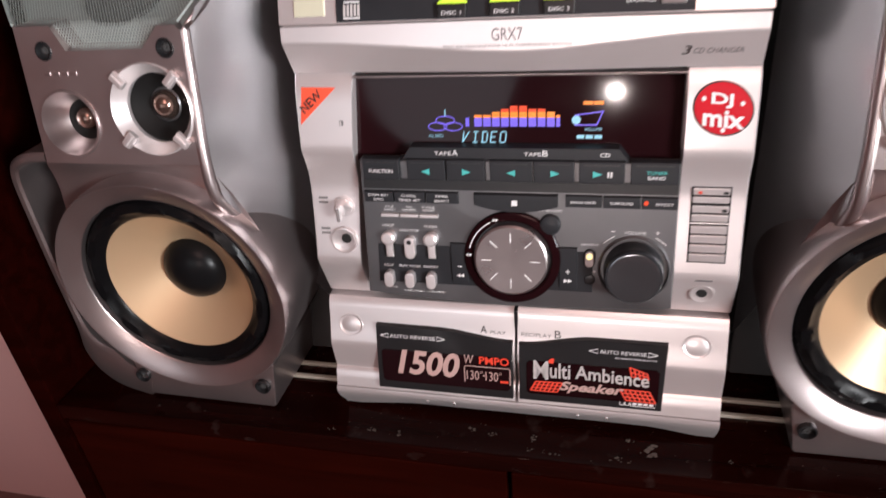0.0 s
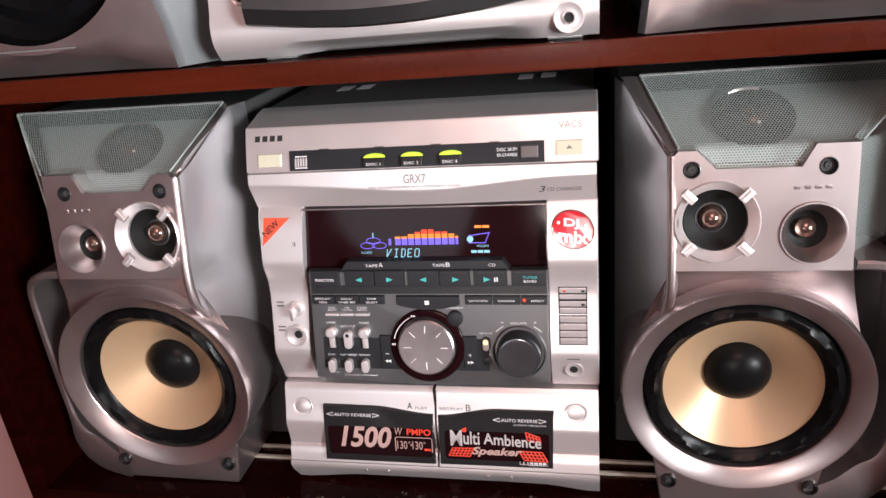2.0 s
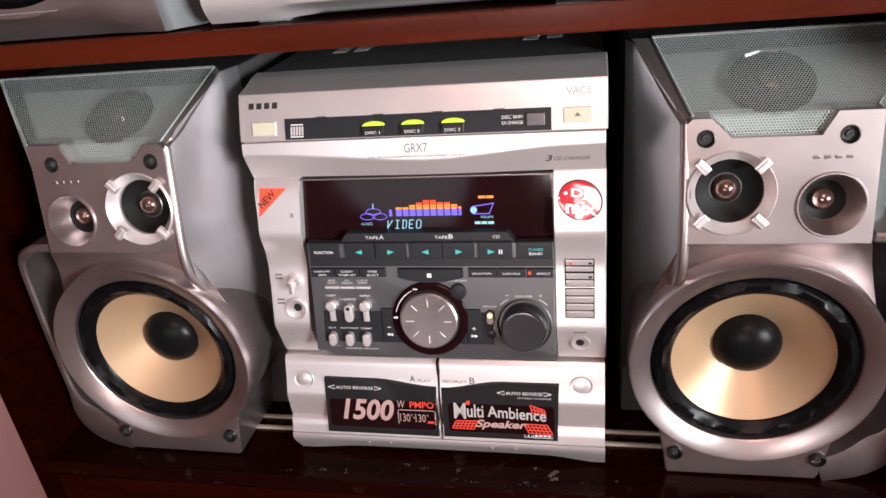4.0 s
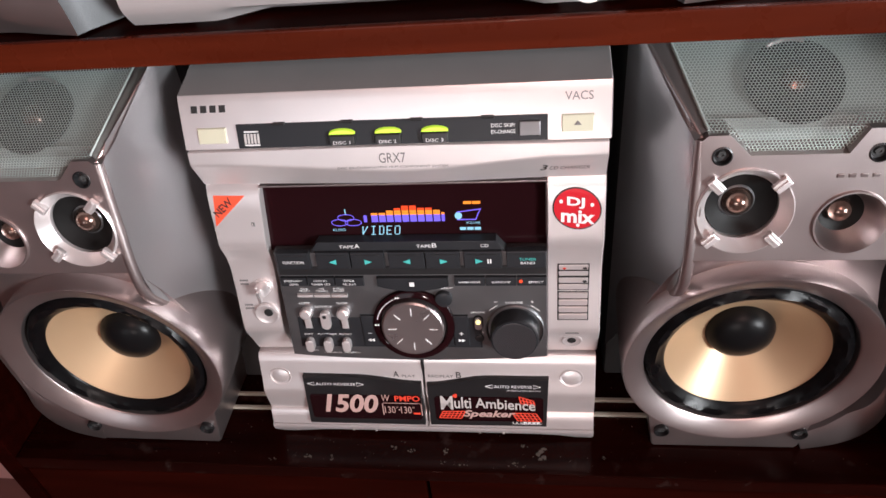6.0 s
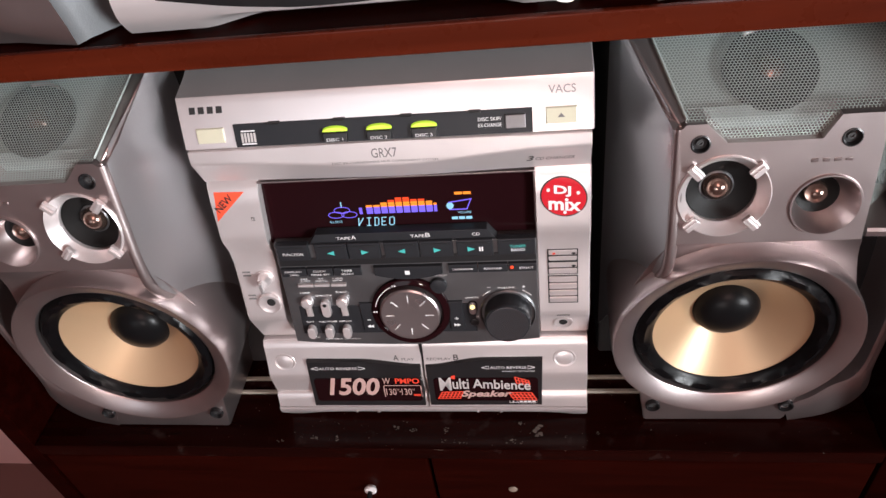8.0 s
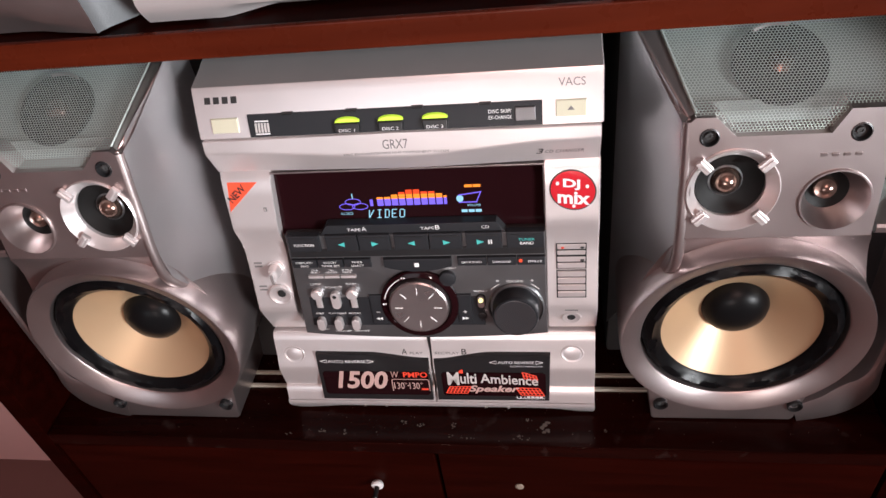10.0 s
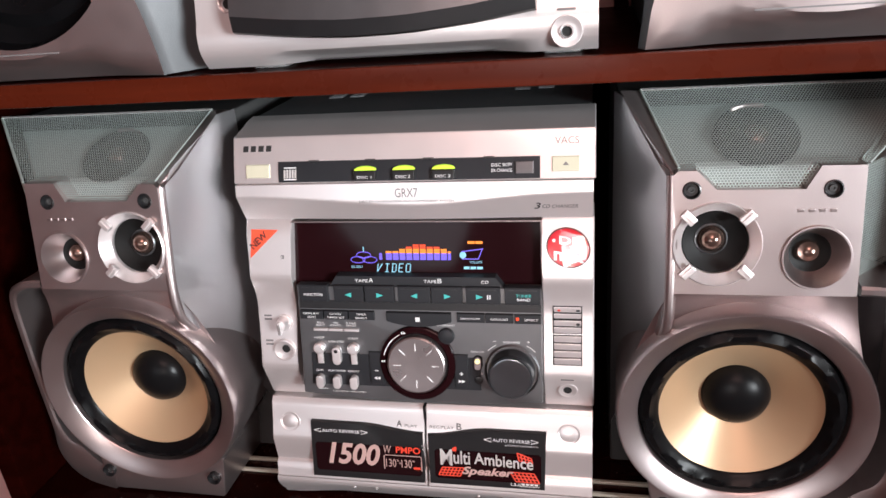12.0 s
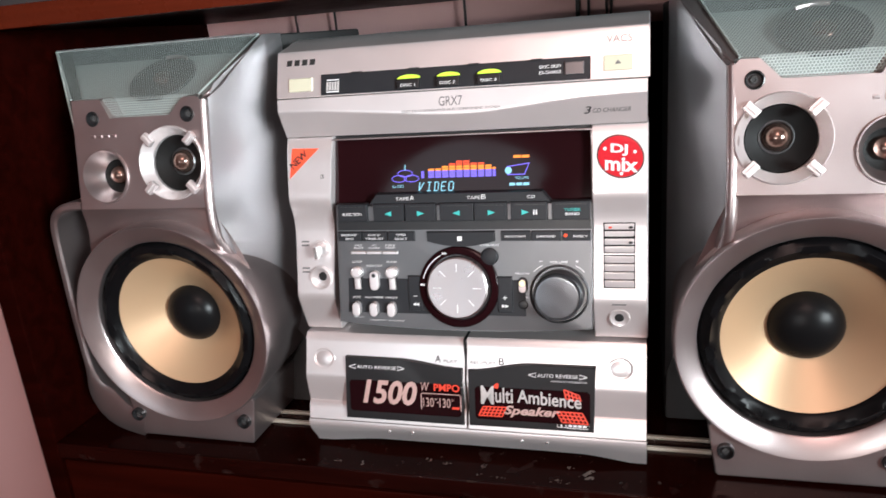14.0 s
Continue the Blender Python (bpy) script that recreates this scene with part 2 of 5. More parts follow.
def smooth_path(points, n=6):
    """Points along a rounded line through the given ones."""
    pts = [Vector(p) for p in points]
    out = []
    for i in range(len(pts) - 1):
        p0, p1, p2, p3 = pts[max(i - 1, 0)], pts[i], pts[i + 1], pts[min(i + 2, len(pts) - 1)]
        for k in range(n):
            t = k / n
            out.append(0.5 * ((2 * p1) + (p2 - p0) * t + (2 * p0 - 5 * p1 + 4 * p2 - p3) * t * t + (3 * p1 - p0 - 3 * p2 + p3) * t ** 3))
    return out + [pts[-1]]


def interp(x, table):
    return float(np.interp(x, [a for a, _ in table], [b for _, b in table]))


def lettering(body, x0, x1, z0, z1, f, mat, parent, shear=0.0, proud=0.0004, bold=0.0, slope=0.0):
    """Printed words that fill the given patch of a front y = f(x, z)."""
    cu = bpy.data.curves.new("lettering", "FONT")
    cu.body, cu.shear, cu.resolution_u, cu.offset = body, shear, 3, bold
    tmp = bpy.data.objects.new("lettering", cu)
    scene.collection.objects.link(tmp)
    dg = bpy.context.evaluated_depsgraph_get()
    me = bpy.data.meshes.new_from_object(tmp.evaluated_get(dg))
    bpy.data.objects.remove(tmp)
    bpy.data.curves.remove(cu)
    me.name = "lettering"
    co = [v.co.copy() for v in me.vertices]
    ax, bx = min(c.x for c in co), max(c.x for c in co)
    ay, by = min(c.y for c in co), max(c.y for c in co)
    off = parent.matrix_world.translation
    for v, c in zip(me.vertices, co):
        x = x0 + (c.x - ax) / (bx - ax) * (x1 - x0)
        z = z0 + (c.y - ay) / (by - ay) * (z1 - z0) + slope * (x - x0)
        v.co = Vector((x, f(x, z) - proud, z)) - off
    me.materials.clear()
    me.materials.append(mat)
    ob = new("lettering", me)
    ob.parent = parent
    return ob


def plate(points, f, mat, name, parent, proud=0.0004, label=""):
    """A thin printed or stuck-on shape: (x, z) points on a front y = f(x, z)."""
    off = parent.matrix_world.translation
    bm = poly_slab([Vector((x, f(x, z) - proud, z)) - off for x, z in points], (0, proud * 0.8, 0))
    return part(name, bm, mat, parent, label, smooth=False)


def oval(cx, cz, rx, rz, n=24, a0=0.0, a1=360.0):
    return [(cx + rx * math.cos(radians(a0 + (a1 - a0) * i / n)), cz + rz * math.sin(radians(a0 + (a1 - a0) * i / n))) for i in range(n if a1 - a0 >= 360 else n + 1)]


def rect(x0, x1, z0, z1):
    return [(x0, z0), (x1, z0), (x1, z1), (x0, z1)]


# ---- the room ----
def slab(name, x0, x1, y0, y1, z0, z1, mat, label, category):
    ob = part(name, box(x0, x1, y0, y1, z0, z1), mat, smooth=False)
    return tagged(ob, label, category, kind="structure")


slab("floor", -3.2, 3.4, -5.0, 0.5, -0.1, 0.0, FLOOR_TILE, "dull reddish tiled floor of the room", "floor")
slab("ceiling", -3.2, 3.4, -5.0, 0.5, 2.6, 2.7, WHITE_CEIL, "plain white painted ceiling", "ceiling")
slab("wall_back", -3.2, 3.4, 0.385, 0.5, 0.0, 2.6, WALL, "pale pink painted wall behind the cabinet", "wall")
slab("wall_front", -3.2, 3.4, -5.1, -5.0, 0.0, 2.6, WALL, "pale pink painted wall", "wall")
slab("wall_left", -3.3, -3.2, -5.1, 0.5, 0.0, 2.6, WALL, "pale pink painted wall", "wall")
slab("wall_right", 3.4, 3.5, -5.1, 0.5, 0.0, 2.6, WALL, "pale pink painted wall", "wall")

# ---- the cabinet ----
SHELF, UPPER0, UPPER1 = 0.760, 1.1255, 1.1425
XL, XR = -0.390, 0.378
cabinet = empty("wooden_cabinet", (0, 0.15, 0), "dark varnished mahogany cabinet with open shelves and two doors", "cabinet")
thing_part("side_panel", box(XL - 0.02, XL, -0.040, 0.33, 0.0, 1.75, 0.002), WOOD, cabinet)
thing_part("side_panel", box(XR, XR + 0.02, -0.040, 0.33, 0.0, 1.75, 0.002), WOOD, cabinet)
thing_part("shelf", box(XL, XR, -0.040, 0.33, SHELF - 0.016, SHELF, 0.002), WOOD_TOP, cabinet, "dusty scratched mahogany shelf")
thing_part("shelf", box(XL, XR, -0.004, 0.33, UPPER0, UPPER1), WOOD, cabinet)
thing_part("shelf_edge", box(XL, XR, -0.0095, -0.004, UPPER0 - 0.0005, UPPER1 + 0.0005, 0.0015), WOOD_EDGE_LIT, cabinet, "mahogany shelf edge, coloured lighter for the light on it")
thing_part("top_board", box(XL - 0.02, XR + 0.02, -0.040, 0.33, 1.75, 1.77, 0.002), WOOD, cabinet)
thing_part("upright", box(0.158, 0.172, 0.300, 0.33, UPPER1, 1.75, 0.001), WOOD, cabinet)
# added dark board that blackens the gaps beside the stereo
thing_part("gap_shade_board", box(XL, XR, 0.352, 0.358, SHELF - 0.016, 1.085), WOOD, cabinet)
thing_part("base_board", box(XL, XR, 0.0, 0.33, 0.06, 0.08), WOOD, cabinet)
for a, b, kx in ((XL + 0.002, -0.0065, -0.0685), (-0.0035, XR - 0.002, 0.069)):
    door = thing_part("door", box(a, b, -0.038, -0.022, 0.02, SHELF - 0.019, 0.002), WOOD_DOOR_LIT, cabinet)
    if kx < 0:
        k = thing_part("knob", lathe([(0.0, -0.006), (0.004, -0.006), (0.0056, -0.0052), (0.0062, -0.0035), (0.0056, -0.0015), (0.0045, 0.0)], kx, -0.038, 0.690, 24), WHITE_INK, cabinet, "white knob ring with a black pin")
        pin = lathe([(0.0, -0.0185), (0.0016, -0.0185), (0.0023, -0.0175), (0.0024, -0.0050)], kx, -0.038, 0.690, 20)
        thing_part("knob_centre", pin, BLACK, cabinet)
    else:
        thing_part("knob", lathe([(0.0, -0.0016), (0.0028, -0.0015), (0.0040, -0.0008), (0.0043, 0.0)], kx, -0.038, 0.690, 20), PLUG, cabinet, "small flat beige plug")
# worn edge and dried smears on the shelf
rng = random.Random(4)
bm = bmesh.new()
for x0, x1, n in ((0.090, 0.146, 16), (0.197, 0.236, 9), (-0.13, 0.06, 16), (0.15, 0.33, 8)):
    for k in range(n):
        x = rng.uniform(x0, x1)
        ln = rng.uniform(0.001, 0.009) if n > 8 else rng.uniform(0.0006, 0.003)
        wd = rng.uniform(0.0001, 0.0003)
        box(x, x + ln, -0.0392 - wd, -0.0392, SHELF - 0.0009 - wd, SHELF - 0.0007, bm=bm)
tagged(thing_part("worn_scratches", bm, SCUFF, cabinet, smooth=False), "pale scratches along the shelf edge", kind="stuff")
for x, y, rx, ry in ((0.093, -0.0188, 0.0055, 0.0065), (0.080, -0.012, 0.003, 0.002), (0.074, -0.0317, 0.008, 0.003), (0.012, -0.0205, 0.0022, 0.004), (-0.019, -0.0195, 0.0035, 0.002),
                     (-0.035, -0.017, 0.003, 0.003), (-0.143, -0.0323, 0.004, 0.0018), (-0.110, -0.0273, 0.005, 0.003), (-0.088, -0.029, 0.002, 0.003), (0.018, -0.032, 0.012, 0.002), (0.147, -0.022, 0.0015, 0.0015)):
    bm = bmesh.new()
    for k in range(9):
        a, q = rng.uniform(0, 6.28), rng.random() ** 0.5
        cx, cy, w = x + rx * q * math.cos(a), y + ry * q * math.sin(a), rng.uniform(0.12, 0.38) * min(rx, ry)
        ring = [bm.verts.new((cx + w * rng.uniform(0.6, 1.7) * math.cos(0.9 * j), cy + w * rng.uniform(0.5, 1.5) * math.sin(0.9 * j), SHELF + 0.0002 + 0.00002 * k)) for j in range(7)]
        bm.faces.new(ring)
    thing_part("dried_smear", bm, DUST, cabinet, smooth=False)
bm = bmesh.new()
for k in range(260):
    x, y, w = rng.uniform(XL + 0.02, XR - 0.02), rng.uniform(-0.037, 0.06), rng.uniform(0.00015, 0.0005)
    bm.faces.new([bm.verts.new((x + w * rng.uniform(0.7, 1.6) * math.cos(1.25 * j), y + w * rng.uniform(0.7, 1.6) * math.sin(1.25 * j), SHELF + 0.0002)) for j in range(5)])
tagged(thing_part("dust_specks", bm, DUST, cabinet, smooth=False), "pale dust specks", kind="stuff")
track = empty("sliding_track", (0, 0.03, SHELF), "dull metal sliding track lying on the shelf", "track")
for y in (0.022, 0.038):
    thing_part("rail", box(XL + 0.005, XR - 0.005, y - 0.0018, y + 0.0018, SHELF, SHELF + 0.003, 0.0006), ALU, track)


# ---- speakers ----
def perforated(corners, inside, pitch, parent, side, shift, name="grille"):
    """A sheet of round holes on the plane of three corners (origin, along, up), kept where inside(u, v) holds."""
    o, au, av = (Vector(c) for c in corners)
    eu, ev = (au - o), (av - o)
    lu, lv = eu.length, ev.length
    eu.normalize()
    ev = (ev - eu * ev.dot(eu)).normalized()
    verts, faces = [], []
    R, r = pitch / math.sqrt(3), pitch * 0.43
    row, v = 0, 0.0
    while v < lv:
        u = (row % 2) * pitch / 2
        while u < lu:
            if inside(u, v):
                base = len(verts)
                for rad in (R, r):
                    for k in range(6):
                        a = radians(30 + 60 * k)
                        verts.append(o + eu * (u + rad * math.cos(a)) + ev * (v + rad * math.sin(a)))
                for k in range(6):
                    j = (k + 1) % 6
                    faces.append((base + k, base + j, base + 6 + j, base + 6 + k))
            u += pitch
        v += pitch * math.sqrt(3) / 2
        row += 1
    off = parent.matrix_world.translation
    me = bpy.data.meshes.new(name)
    me.from_pydata([(Vector((side * (p.x + shift[0]), p.y + shift[1], p.z)) - off) for p in verts], [], faces)
    me.materials.append(MESH)
    ob = new(name, me)
    ob.parent = parent
    return tagged(ob, "perforated grey steel grille")


def speaker(s):
    """A tall three-way speaker; s is 1 for the one whose outer side lies at +x, -1 for its mirror twin."""
    thing = empty("loudspeaker", (s * 0.255, 0.15, SHELF),
                  "silver loudspeaker with gold woofer cone on the shelf",
                  "loudspeaker", "pair of silver loudspeakers")

    # how far each one stands outwards and back from the common drawing
    stand = (0.0, 0.0065) if s > 0 else (0.0020, -0.0020)

    def put(name, bm, mat, parent=thing, label="", smooth=True):
        for v in bm.verts:
            v.co.x = s * (v.co.x + stand[0])
            v.co.y += stand[1]
        bm.transform(Matrix.Translation(-thing.location))
        return part(name, bm, mat, parent, label, smooth)

    put("cabinet_box", box(0.153, 0.362, 0.062, 0.245, SHELF + 0.001, 1.104, 0.003), VINYL, label="grey vinyl cabinet box")
    EDGE_X = [(0.935, 0.1855), (0.955, 0.1893), (0.980, 0.1902), (1.020, 0.1902), (1.060, 0.1897)]
    EDGE_Y = [(0.935, -0.0115), (0.955, -0.0210), (0.980, -0.0208), (1.020, -0.0135), (1.060, -0.0062)]
    # inner flank, from the box forward to the front plate
    bm = bmesh.new()
    A, A2, a = (0.1525, 0.064, 1.1045), (0.1575, 0.042, 1.1045), (0.1860, -0.0075, 1.060)
    d2, D = (0.1815, -0.0095, 0.938), (0.1525, 0.064, 0.80)
    grid = []
    for i in range(9):
        t = i / 8
        top = Vector(A).lerp(Vector(A2), min(1, t * 2)) if t < 0.5 else Vector(A2).lerp(Vector(a), (t - 0.5) * 2)
        low = Vector(D).lerp(Vector(d2), t)
        col = []
        for j in range(9):
            q = j / 8
            p = low.lerp(top, q)
            if t > 0.6:
                w = (t - 0.6) / 0.4
                p.x += w * w * (interp(p.z, EDGE_X) - 0.0036 - p.x)
                p.y += w * w * (interp(p.z, EDGE_Y) + 0.0008 - p.y)
            col.append(bm.verts.new(p))
        grid.append(col)
    for p, q in zip(grid, grid[1:]):
        for j in range(8):
            bm.faces.new((p[j], p[j + 1], q[j + 1], q[j]))
    put("inner_flank", bm, SILVER_SIDE, label="smooth silver inner flank")
    # front plate with the notch for the grille
    front = [(0.1895, -0.009, 1.060), (0.193, -0.009, 1.0635), (0.205, -0.009, 1.0635), (0.218, -0.0105, 1.0505), (0.273, -0.0115, 1.0505), (0.2815, -0.0105, 1.0655), (0.3085, -0.011, 1.0655),
             (0.3085, -0.0255, 0.9790), (0.1897, -0.0245, 0.9790)]
    bm = bmesh.new()
    loops = [front] + [[(cx + r * math.cos(2 * math.pi * i / 40), 0, cz + r * math.sin(2 * math.pi * i / 40)) for i in range(40)]
                       for cx, cz, r in ((0.2192, 1.0140, 0.0276), (0.2820, 1.0050, 0.0203), (0.202, 1.0505, 0.0058), (0.2895, 1.0505, 0.0058))]
    edges = []
    for pts in loops:
        vs = [bm.verts.new((x, -0.0095 - (1.0645 - max(z, 0.972)) * 0.175, z)) for x, _, z in pts]
        edges += [bm.edges.new((vs[i], vs[(i + 1) % len(vs)])) for i in range(len(vs))]
    bmesh.ops.triangle_fill(bm, use_beauty=True, edges=edges)
    rim = bmesh.ops.extrude_edge_only(bm, edges=edges)
    for v in [g for g in rim["geom"] if isinstance(g, bmesh.types.BMVert)]:
        v.co.y += 0.018
    face = put("front_plate", bm, SILVER)
    edge = smooth_path([(0.1897, -0.0062, 1.060), (0.1902, -0.0135, 1.020), (0.1902, -0.0208, 0.980), (0.1893, -0.0210, 0.955), (0.1855, -0.0115, 0.935)], 6)
    put("rounded_edge", sweep([(0.1897, -0.0062, 1.060), (0.1885, -0.0040, 1.0625), (0.1585, 0.0445, 1.1030), (0.1570, 0.060, 1.1035)], (0.0015, 0.0015), seg=16), SILVER)
    put("rounded_edge", sweep(edge, (0.004, 0.004), seg=20), SILVER)
    # sloping strip beside the grille
    bm = bmesh.new()
    q = [bm.verts.new(p) for p in ((0.1575, 0.042, 1.1045), (0.1855, -0.009, 1.060), (0.1935, -0.004, 1.0645), (0.1715, 0.062, 1.1045), (0.153, 0.062, 1.1045))]
    bm.faces.new(q)
    put("grille_surround", bm, SILVER)
    # grille: steep notch part, slope and outer flank
    zb, zt = 1.0640, 1.1045
    yb, yt = -0.006, 0.060
    L = math.hypot(yt - yb, zt - zb)
    perforated(((0.170, yb, zb), (0.378, yb, zb), (0.170, yt, zt)),
               lambda u, v: 0.0235 - 0.022 * v / L < u < 0.139 + 0.066 * v / L, 0.0021, thing, s, stand)
    perforated(((0.205, -0.0072, 1.0515), (0.283, -0.0072, 1.0515), (0.205, -0.0062, 1.0645)),
               lambda u, v: 0.013 - v < u < 0.067 + v * 0.7, 0.0021, thing, s, stand)
    perforated(((0.3095, -0.010, 0.985), (0.3735, 0.058, 0.985), (0.3095, -0.008, 1.0665)),
               lambda u, v: True, 0.0021, thing, s, stand, "side_grille")
    bm = bmesh.new()
    bm.faces.new([bm.verts.new(p) for p in ((0.1640, 0.076, 1.1005), (0.1880, 0.0085, 1.0590), (0.3140, 0.0085, 1.0590), (0.3720, 0.076, 1.1005))])
    bm.faces.new([bm.verts.new(p) for p in ((0.1950, 0.0088, 1.0640), (0.1950, 0.0030, 1.0430), (0.3000, 0.0030, 1.0430), (0.3000, 0.0088, 1.0640))])
    bm.faces.new([bm.verts.new(p) for p in ((0.304, 0.0, 0.955), (0.304, 0.0, 1.062), (0.360, 0.064, 1.10), (0.360, 0.064, 0.955))])
    put("grille_backing", bm, BEHIND)
    put("grille_rim", sweep([(0.171, 0.061, 1.105), (0.375, 0.061, 1.105)], (0.0012, 0.0012)), CHROME)
    put("grille_rim", sweep([(0.1935, -0.005, 1.0645), (0.1712, 0.061, 1.105)], (0.0009, 0.0009)), MESH)
    put("grille_rim", sweep([(0.3095, -0.008, 1.0665), (0.375, 0.061, 1.105)], (0.0009, 0.0009)), MESH)
    put("grille_rim", sweep([(0.3745, 0.060, 1.105), (0.3745, 0.060, 0.985)], (0.0012, 0.0012)), MESH)
    # upward driver behind the slope
    ux, uy, uz = 0.2480, 0.030, 1.0765
    put("surround_driver", lathe([(0.0292, 0.001), (0.0286, -0.0012), (0.0255, -0.0010), (0.0150, 0.0002), (0.0, 0.0006)], ux, uy, uz, 48, tilt=-58), BLACK)
    put("driver_dome", lathe([(0.0088, 0.001), (0.0078, -0.0026), (0.0045, -0.0046), (0.0, -0.0052)], ux, uy, uz, 24, tilt=-58), DOME)
    # the glint on the driver's upper rim, shaped as a short silver arc
    glint = Matrix.Translation((ux, uy, uz)) @ Matrix.Rotation(radians(-58), 4, "X")
    put("driver_glint", sweep([glint @ Vector((0.0272 * math.cos(radians(a)), -0.0022, 0.0272 * math.sin(radians(a)))) for a in range(74, 123, 8)], (0.0016, 0.0008), seg=6), SILVER)
    # mid driver in its dish, held by four claws
    mx, mz, my = 0.2192, 1.0140, -0.0185
    put("dish", lathe([(0.0292, 0.004), (0.0292, -0.0010), (0.0284, -0.0018), (0.0222, 0.0066), (0.0218, 0.014)], mx, my, mz, 56, tilt=-10), SILVER_LIGHT, face)
    put("dish_cone", lathe([(0.0224, 0.0105), (0.0212, 0.0085), (0.0185, 0.0098), (0.0115, 0.0138), (0.0, 0.0145)], mx, my, mz, 48, tilt=-10), MATT, face)
    put("dome_ring", lathe([(0.0112, 0.0165), (0.0110, 0.013), (0.0100, 0.0122), (0.0092, 0.014)], mx - 0.0018, my, mz + 0.0012, 36, tilt=-10), CHARCOAL, face)
    put("dome", lathe([(0.0092, 0.014), (0.0080, 0.0095), (0.0055, 0.0070), (0.0028, 0.0058), (0.0, 0.0054)], mx - 0.0018, my, mz + 0.0012, 36, tilt=-10), DOME, face)
    for ang in (45, 135, 225, 315):
        ca, sa = math.cos(radians(ang)), math.sin(radians(ang))
        bm = box(-0.0032, 0.0032, -0.0034, 0.0005, 0.0214, 0.0318, 0.0008)
        box(-0.0010, 0.0010, -0.0044, -0.0025, 0.0220, 0.0312, 0.0004, bm=bm)
        bm.transform(Matrix.Translation((mx, my - 0.0005, mz)) @ Matrix.Rotation(radians(-10), 4, "X") @ Matrix.Rotation(radians(90 - ang), 4, "Y"))
        put("claw", bm, SILVER_LIGHT, face)
    # tweeter in a conical mouth
    tx, tz, ty = 0.2820, 1.0050, -0.0185
    put("tweeter_mouth", lathe([(0.0222, 0.004), (0.0222, -0.0016), (0.0216, -0.0030), (0.0206, -0.0030), (0.0198, -0.0012), (0.0176, 0.006), (0.0150, 0.012), (0.0128, 0.015)], tx, ty, tz, 56, tilt=-10), SILVER, face)
    put("tweeter_disc", lathe([(0.0136, 0.0138), (0.0126, 0.0140), (0.0100, 0.0155), (0.0, 0.0158)], tx, ty, tz, 40, tilt=-10), MATT, face)
    put("tweeter_dome", lathe([(0.0080, 0.0165), (0.0075, 0.0128), (0.0058, 0.0100), (0.0031, 0.0086), (0.0, 0.0082)], tx - 0.0012, ty, tz + 0.0010, 32, tilt=-10), DOME, face)
    # embossed maker's mark as plain strokes
    for k in range(4):
        x = 0.2685 + 0.0066 * k
        put("maker_mark", box(x, x + 0.0040, -0.0150, -0.0138, 1.0354, 1.0378, 0.0003), SILVER, face)
    # recessed fixing holes
    lean = 0.0 if s > 0 else 0.0060
    for x, z, y in ((0.202, 1.0505, -0.0115), (0.2895, 1.0505, -0.0115), (0.1935 + lean, 0.7835, -0.0168), (0.3020 + lean, 0.7835, -0.0168)):
        hole = put("fixing_hole", lathe([(0.0063, 0.003), (0.0061, -0.0009), (0.0053, -0.0012), (0.0047, 0.0002), (0.0043, 0.002), (0.0, 0.0022)], x, y, z, 24, tilt=-10 if z > 1 else 0), BLACK)
        put("screw_head", lathe([(0.0026, 0.002), (0.0024, 0.0010), (0.0012, 0.0010), (0.0010, 0.0016), (0.0, 0.0016)], x, y, z, 16), VINYL, hole)
    # woofer
    bx = 0.2462 if s > 0 else 0.2490
    wz, wy = 0.8750, 0.0018
    put("woofer_bezel", lathe([(0.0890, 0.066), (0.0905, 0.020), (0.0915, -0.004), (0.0915, -0.0200), (0.0910, -0.0246), (0.0902, -0.0266), (0.0890, -0.0266),
                               (0.0830, -0.0240), (0.0762, -0.0200), (0.0750, -0.0185), (0.0745, -0.011), (0.0743, 0.0)], bx, wy, wz, 112, tilt=1.5), SILVER)

    def pleat(r, a):
        k = (a * 11 / (2 * math.pi) + (r - 0.06) * 190) % 1.0
        k = k / 0.72 if k < 0.72 else (1 - k) / 0.28
        k = k * k * (3 - 2 * k)
        return -0.0020 * math.sin(math.pi * min(1, max(0, (r - 0.0628) / 0.0105))) * k

    put("rubber_surround", lathe([(0.0748, -0.008), (0.0741, -0.0125), (0.0724, -0.0158), (0.0695, -0.0178), (0.0665, -0.0184), (0.0640, -0.0174), (0.0618, -0.0158), (0.0596, -0.0142), (0.0589, -0.0128)],
                                 bx, wy, wz - 0.0005, 216, tilt=1.5, wave=pleat), RUBBER)
    put("woofer_cone", lathe([(0.0606, -0.0136), (0.0598, -0.0132), (0.0490, -0.0052), (0.0370, 0.0040), (0.0220, 0.0150)], bx + 0.0005, wy, wz - 0.0003, 96, tilt=1.5), CONE, label="matt gold woofer cone")
    put("dust_cap", lathe([(0.0262, 0.0140), (0.0256, 0.0105), (0.0228, 0.0056), (0.0168, 0.0014), (0.0090, -0.0010), (0.0, -0.0018)], bx + 0.0012, wy, wz - 0.0025, 56, tilt=1.5), CAP)
    # hollow neck that flares from the front plate down to the bezel
    bm = bmesh.new()
    rows, n = [], 28
    for q, dy in ((0.0, 0.0), (0.06, 0.0016), (0.2, 0.0060), (0.4, 0.0104), (0.65, 0.0136), (1.0, 0.0160)):
        row = []
        for i in range(n + 1):
            t = i / n
            a = radians(28 + 124 * t)
            top = Vector((0.3090 - 0.1196 * t, -0.0246, 0.9792))
            low = Vector((bx + 0.0912 * math.cos(a), -0.0246, wz + 0.0912 * math.sin(a) - 0.003))
            p = top.lerp(low, q)
